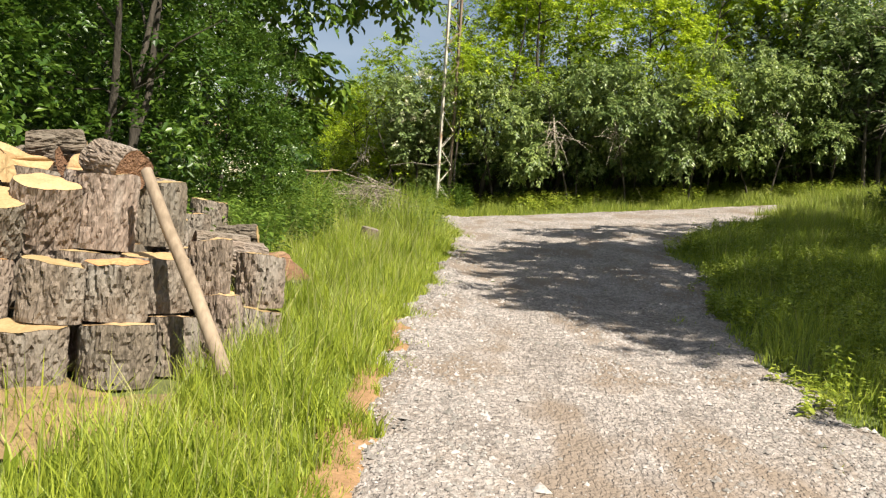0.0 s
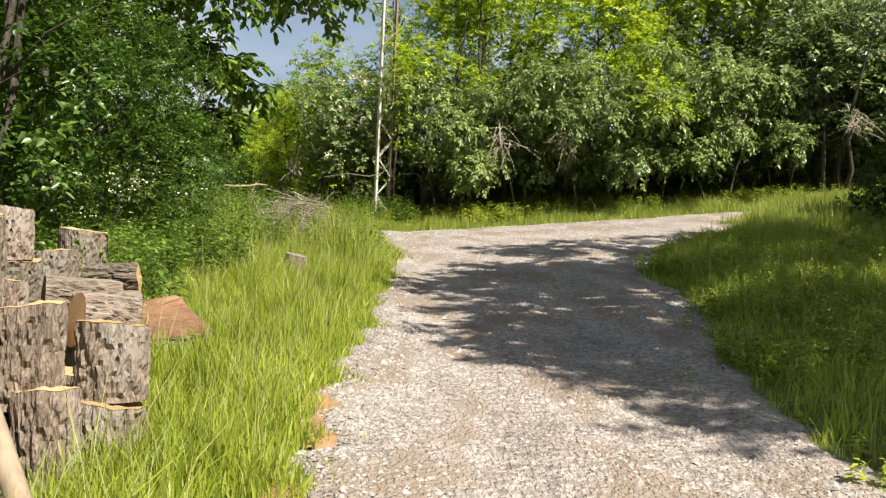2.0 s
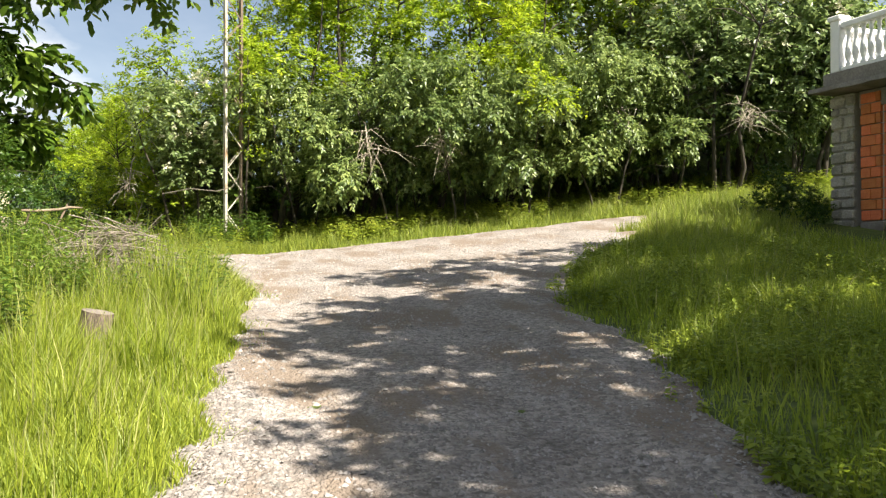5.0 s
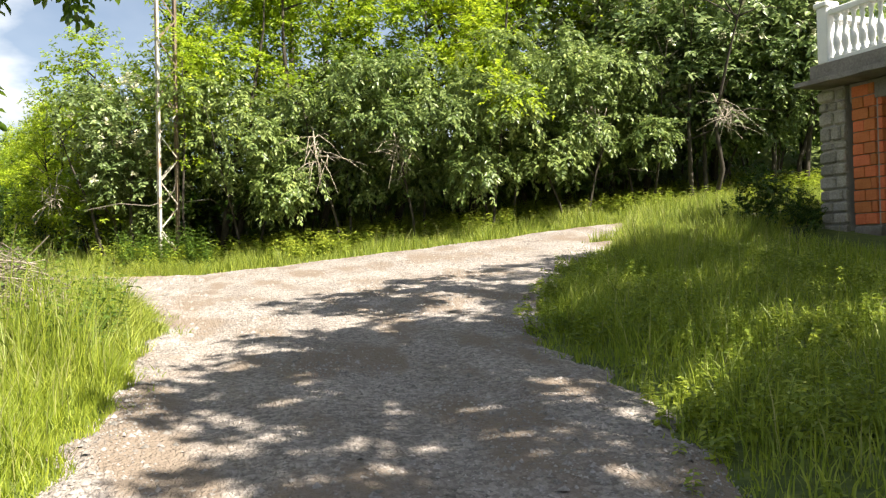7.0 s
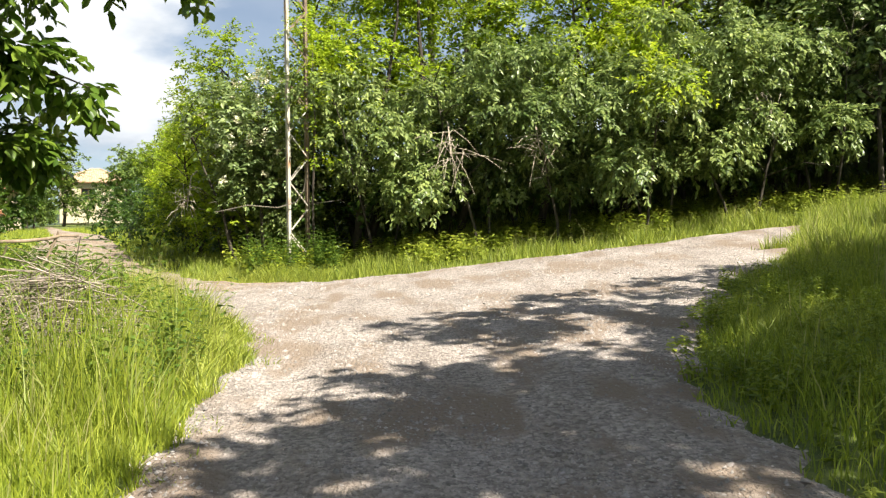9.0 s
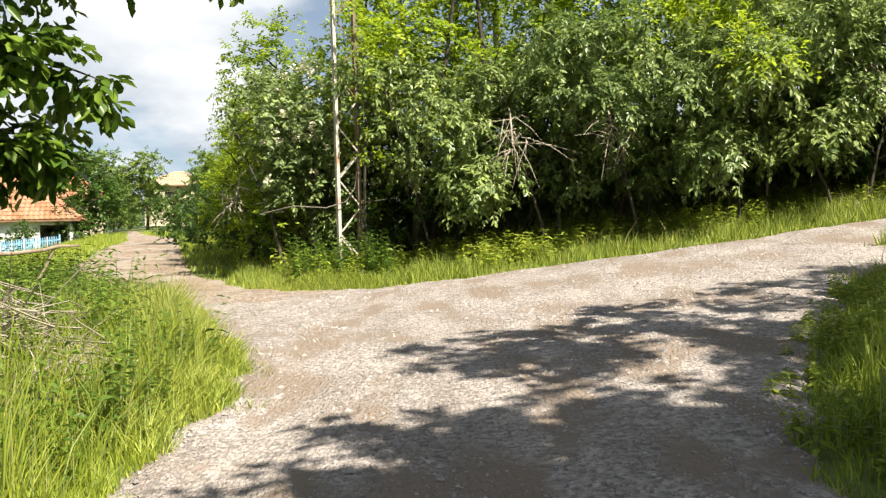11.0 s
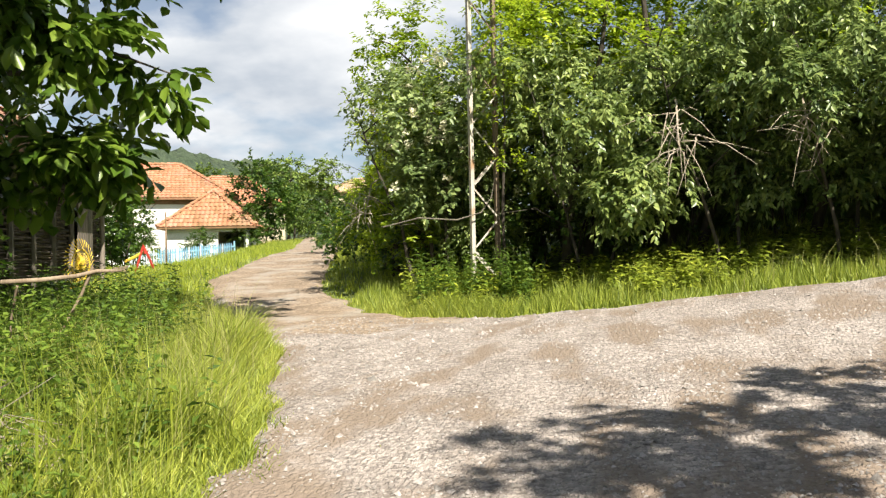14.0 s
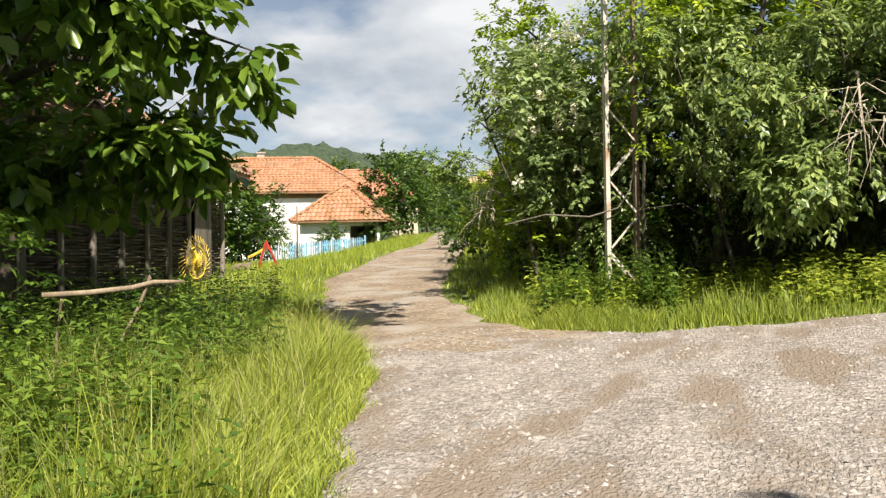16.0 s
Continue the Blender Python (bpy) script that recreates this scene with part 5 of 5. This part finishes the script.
def shell(w, d, h, holes=()):
    """Four walls 0.3 thick, the front one (at -d/2) with openings (x, z, w, h)."""
    g = Geo().box((-w / 2, -d / 2 + 0.3, -0.8), (-w / 2 + 0.3, d / 2, h)).box((w / 2 - 0.3, -d / 2 + 0.3, -0.8), (w / 2, d / 2, h)).box((-w / 2 + 0.3, d / 2 - 0.3, -0.8), (w / 2 - 0.3, d / 2, h))
    u = -w / 2
    for x, z, ww, hh in sorted(holes):
        g.box((u, -d / 2, -0.8), (x - ww / 2, -d / 2 + 0.3, h))
        g.box((x - ww / 2, -d / 2, -0.8), (x + ww / 2, -d / 2 + 0.3, z)).box((x - ww / 2, -d / 2, z + hh), (x + ww / 2, -d / 2 + 0.3, h))
        u = x + ww / 2
    return g.box((u, -d / 2, -0.8), (w / 2, -d / 2 + 0.3, h))


cottage = thing("cottage", "whitewashed village cottage with orange terracotta hip roof", "house", pose(-29.7, 66.5, 3.5, 0, 0, 25))
holes = ((-3.4, 1.5, 1.1, 1.3), (-0.6, 1.5, 1.1, 1.3), (2.6, 1.5, 1.1, 1.3))
part("wall", shell(11.5, 7.5, 3.85, holes), WHITE_PLASTER, cottage)
for x, z, w, h in holes:
    window_in(cottage, x, z, w, h, -3.6)
part("cornice", Geo().box((-5.85, -3.85, 3.5), (5.85, -3.752, 3.78), None, 0.02), TIMBER, cottage, "dark timber band below the eaves")
hip_roof(cottage, 11.5, 7.5, 3.86, 2.5, 0.45, TILE, 5.0)
part("chimney", Geo().box((-1.3, 0.1, 5.7), (-0.8, 0.6, 6.75), None, 0.02).box((-1.36, 0.04, 6.75), (-0.74, 0.66, 6.85)), MORTAR, cottage)
shed = thing("garden_shed", "small white shed with pyramid roof of bright orange tiles", "shed", pose(-21.5, 60.4, 3.05, 0, 0, 16))
part("wall", shell(4.4, 4.0, 2.15, ((1.3, -0.2, 1.5, 2.1),)), WHITE_PLASTER, shed)
hip_roof(shed, 4.4, 4.0, 2.16, 2.1, 0.45, TILE, 0.15)
annex = thing("annex", "low tiled outbuilding behind the cottage", "house", pose(-27.6, 75, 3.9, 0, 0, 24))
part("wall", shell(8, 6, 3.6), CREAM_PLASTER, annex)
hip_roof(annex, 8, 6, 3.61, 2.2, 0.4, TILE, 2.5)
villa = thing("cream_house", "cream rendered house with pale tiled hip roof at the lane's end", "house", pose(-22.6, 91, 6.6, 0, 0, 12) @ Matrix.Diagonal((0.72, 0.72, 0.72, 1)))
part("wall", shell(7.5, 7, 4.0, ((-0.6, 2.0, 1.6, 1.3),)), CREAM_PLASTER, villa)
window_in(villa, -0.6, 2.0, 1.6, 1.3, -3.35)
hip_roof(villa, 7.5, 7, 4.01, 1.9, 0.5, TILE_PALE, 1.0)

# ---- wattle barn ----
barn = thing("wattle_barn", "old barn of woven wattle with mossy tiled roof", "barn", pose(-12.1, 27.95, 2.45, 0, 0, 105.7))
BW, BD, BH = 9.0, 5.0, 2.6
part("wall", Geo().box((-BW / 2 + 0.1, -BD / 2 + 0.1, -0.5), (BW / 2 - 0.1, -BD / 2 + 0.2, BH)).box((BW / 2 - 0.2, -BD / 2 + 0.2, -0.5), (BW / 2 - 0.1, BD / 2, BH)).box((-BW / 2 + 0.1, -BD / 2 + 0.2, -0.5), (-BW / 2 + 0.2, BD / 2, BH)).box((-BW / 2 + 0.2, BD / 2 - 0.1, -0.5), (BW / 2 - 0.2, BD / 2, BH)), surface("dark_daub", (0.05, 0.04, 0.03), (0.1, 0.08, 0.06), 3, 30, 0.95, 0.5, 0.02), barn, "dark clay daub behind the weave")
bb = np.random.default_rng(95)
weave = Geo()
for row in range(50):
    z = -0.2 + 0.056 * row
    u = -BW / 2 + bb.uniform(0, 0.5)
    while u < BW / 2 - 0.3:
        ln = bb.uniform(1.4, 2.6)
        pts = [(min(u + ln * q / 5, BW / 2), -BD / 2 + 0.04 + (0.045 if (row + int((u + ln * q / 5) / 0.5)) % 2 else -0.045), z + bb.normal(0, 0.008)) for q in range(6)]
        weave.tube(pts, 0.018 * bb.uniform(0.7, 1.3), 5, False)
        u += ln * 0.97
part("weave", weave, WATTLE, barn, "woven hazel rods", kind="stuff")
for k in range(9):
    part("post", Geo().tube([(-BW / 2 + 0.06 + k * (BW - 0.12) / 8, -BD / 2 - 0.02, -0.5), (-BW / 2 + 0.06 + k * (BW - 0.12) / 8, -BD / 2 - 0.02, BH)], [0.075, 0.06], 8), GREY_TIMBER, barn)
for k in range(6):
    part("plank", Geo().box((2.35 + 0.17 * k, -BD / 2 - 0.14, -0.3), (2.505 + 0.17 * k, -BD / 2 - 0.11, 2.1 + bb.uniform(-0.08, 0.08)), None, 0.006), GREY_TIMBER, barn)
hip_roof(barn, BW, BD, BH + 0.01, 1.9, 0.55, TILE_OLD)

# ---- fence ----
FA, FB = Vector((-21.3, 51.2, 0)), Vector((-18.0, 55.6, 0))
fence = thing("picket_fence", "low wooden picket fence with peeling blue and white paint", "fence", pose(FA.x, FA.y, 2.75, 0, 0, math.degrees(math.atan2(FB.y - FA.y, FB.x - FA.x))))
span = (FB - FA).length
rise_f = 0.5 / span
picket = Geo().add([(-0.035, 0, 0), (0.035, 0, 0), (0.035, 0, 0.92), (0, 0, 1.0), (-0.035, 0, 0.92), (-0.035, 0.02, 0), (0.035, 0.02, 0), (0.035, 0.02, 0.92), (0, 0.02, 1.0), (-0.035, 0.02, 0.92)], [(0, 1, 2, 3, 4), (9, 8, 7, 6, 5), (0, 5, 6, 1), (1, 6, 7, 2), (2, 7, 8, 3), (3, 8, 9, 4), (4, 9, 5, 0)])
p_blue, p_white = picket.mesh("picket", BLUE_PAINT), picket.mesh("picket", PALE_PAINT)
for k in range(int(span / 0.12)):
    b = part("picket", p_white if (k < 12 or k % 5 == 0) else p_blue, None, fence)
    b.location = (0.12 * k, -0.03, rise_f * 0.12 * k + 0.02 * math.sin(k * 2.1))
for k in range(4):
    part("post", Geo().box((k * span / 3 - 0.04, 0.04, -0.5), (k * span / 3 + 0.04, 0.12, 1.05 + rise_f * k * span / 3), None, 0.008), PALE_PAINT if k == 0 else BLUE_PAINT, fence)
for z in (0.25, 0.75):
    part("rail", Geo().add([(0, -0.01, z), (span, -0.01, z + 0.5), (span, 0.035, z + 0.5), (0, 0.035, z), (0, -0.01, z + 0.07), (span, -0.01, z + 0.57), (span, 0.035, z + 0.57), (0, 0.035, z + 0.07)], [(3, 2, 1, 0), (4, 5, 6, 7), (0, 1, 5, 4), (1, 2, 6, 5), (2, 3, 7, 6), (3, 0, 4, 7)]), BLUE_PAINT, fence)
wire = thing("wire_fence", "low rusty wire garden fence with thin posts", "fence", pose(-21.3, 51.2, 2.7, 0, 0, -112))
for k in range(6):
    part("post", Geo().tube([(1.6 * k, 0, -0.4), (1.6 * k, 0, 1.0)], 0.025, 6), TIMBER, wire)
for z in (0.3, 0.6, 0.9):
    part("wire", Geo().tube([(0, 0.03, z), (8.0, 0.03, z)], 0.008, 4), DARK_IRON, wire)
tall_pole = Geo().tube([(-19.6, 51.6, 2.6), (-19.6, 51.6, 5.6)], [0.045, 0.035], 8)
tagged(new("wooden_post", tall_pole.mesh("wooden_post", TIMBER, True)), "thin brown wooden post standing before the shed", "post")

# ---- old farm machinery ----
rx, ry = -9.65, 30.2
rake = thing("hay_rake_wheel", "yellow finger-wheel hay rake leaning in the grass", "farm machine", pose(rx, ry, lz(rx, ry) + 0.56, 0, 12, 88) @ Matrix.Diagonal((0.85, 0.85, 0.95, 1)))
ring = Geo().tube([(0.36 * math.cos(6.2832 * k / 24), 0, 0.36 * math.sin(6.2832 * k / 24)) for k in range(25)], 0.022, 6)
part("rim", ring, YELLOW, rake)
for k in range(36):
    a = 6.2832 * k / 36
    part("tine", Geo().tube([(0.1 * math.cos(a), 0, 0.1 * math.sin(a)), (0.42 * math.cos(a), 0.02, 0.42 * math.sin(a)), (0.62 * math.cos(a + 0.2), 0.06, 0.62 * math.sin(a + 0.2))], 0.011, 4), YELLOW, rake)
part("hub", Geo().tube([(0, -0.08, 0), (0, 0.08, 0)], 0.11, 12), YELLOW, rake)
part("support", Geo().tube([(0, 0.1, 0), (0.25, 0.3, -0.35), (0.3, 0.45, -0.75)], 0.035, 6).tube([(0.3, 0.1, 0.1), (0.5, 0.0, -0.65)], 0.02, 6), DARK_IRON, rake)
tx, ty = -11.7, 36.2
plough = thing("plough_frame", "small red plough frame with yellow beam", "farm machine", pose(tx, ty, lz(tx, ty) - 0.03, 0, 0, 25) @ Matrix.Diagonal((0.8, 0.8, 0.95, 1)))
part("headstock", Geo().tube([(-0.05, 0, 0.62), (0, 0, 0.86), (0.08, 0, 0.6)], 0.05, 6).tube([(0, 0, 0.86), (0.22, 0.05, 0.45), (0.42, 0.1, 0.0)], 0.045, 6).tube([(0, 0, 0.8), (-0.14, -0.05, 0.4), (-0.25, -0.1, 0.0)], 0.045, 6), RED, plough)
part("beam", Geo().tube([(-0.05, 0, 0.62), (-0.3, 0.02, 0.5), (-0.62, 0.06, 0.38)], 0.045, 6), YELLOW, plough)
part("share", Geo().add([(-1.3, 0.0, 0.05), (-0.6, 0.06, 0.0), (-0.5, 0.1, 0.25), (-1.0, 0.05, 0.2), (-1.3, 0.04, 0.05), (-0.6, 0.1, 0.0), (-0.5, 0.14, 0.25), (-1.0, 0.09, 0.2)], [(0, 1, 2, 3), (7, 6, 5, 4), (0, 4, 5, 1), (1, 5, 6, 2), (2, 6, 7, 3), (3, 7, 4, 0)]), RUST_AND_SHADE, plough)

# ---- fallen branches ----
bz = lz(-2.8, 19.8)
branch = thing("fallen_branch", "long pale barkless branch lying over the weeds", "branch", pose(-2.55, 19.72, bz + 0.3, 0, 0, 40) @ Matrix.Diagonal((0.45, 0.7, 1, 1)))
part("stem", Geo().tube([(-1.5, -0.1, 0.62), (-0.8, 0.0, 0.63), (-0.1, 0.03, 0.66), (0.25, 0.0, 0.70), (0.75, 0.02, 0.70)], [0.02, 0.021, 0.02, 0.018, 0.012], 8), STAKE, branch, smooth=True)
part("fork", Geo().tube([(0.2, 0.02, 0.74), (0.0, 0.1, 0.5), (-0.45, 0.2, 0.1), (-0.6, 0.25, -0.4)], [0.03, 0.025, 0.02, 0.012], 6), STAKE, branch)
part("fork", Geo().tube([(-1.2, -0.06, 0.58), (-1.3, 0.1, 0.3), (-1.35, 0.2, -0.4)], [0.03, 0.025, 0.015], 6), STAKE, branch)
dead = Geo()
dr = np.random.default_rng(99)
for k in range(14):
    s = Vector((dr.uniform(0.5, 2.5), dr.uniform(-2.0, -0.2), dr.uniform(0.9, 2.6)))
    a = dr.uniform(-0.6, 1.2)
    w = Vector((math.cos(a), math.sin(a), dr.uniform(0.1, 0.8))) * dr.uniform(0.7, 1.5)
    dead.tube([s, s + w * 0.5 + Vector((0, 0, 0.1)), s + w + Vector((0, 0, 0.35))], [0.012, 0.008, 0.003], 4, False)
part("dead_twigs", dead, TWIG, walnut, "bare pale dead twigs")

# ---- bare track and hill ----
patch("bare_track", "bare pale earth on the track beside the garage", "soil", 11.3, 23.2, 1.3, 0.5, GRAVEL, 0.02, 0.1, 3)


def ridge_height(x, y):
    far_side = step(270, 520, y)
    swell = 66 * np.exp(-((x + 350) / 120.0) ** 2) + 30 * np.exp(-((x + 250) / 45.0) ** 2) + 22 * np.exp(-((x + 90) / 150.0) ** 2)
    treetops = 2.2 * np.sin(x * 0.9 + 2 * np.sin(y * 0.37)) * np.sin(y * 0.8 + 1.7 * np.sin(x * 0.31)) + 1.6 * np.sin(x * 0.43 + y * 0.29)
    return 4 + swell * far_side + (treetops + 4 * np.sin(x / 23.0) * np.sin(y / 31.0)) * step(270, 350, y) - 8 * step(300, 220, y)


hill = tagged(new("backdrop", array_mesh("backdrop", *sheet(np.arange(-640, 160, 4.5), np.arange(230, 640, 6.0), ridge_height), HILLSIDE, True)), "wooded green hill in the distance", "hill", kind="structure")
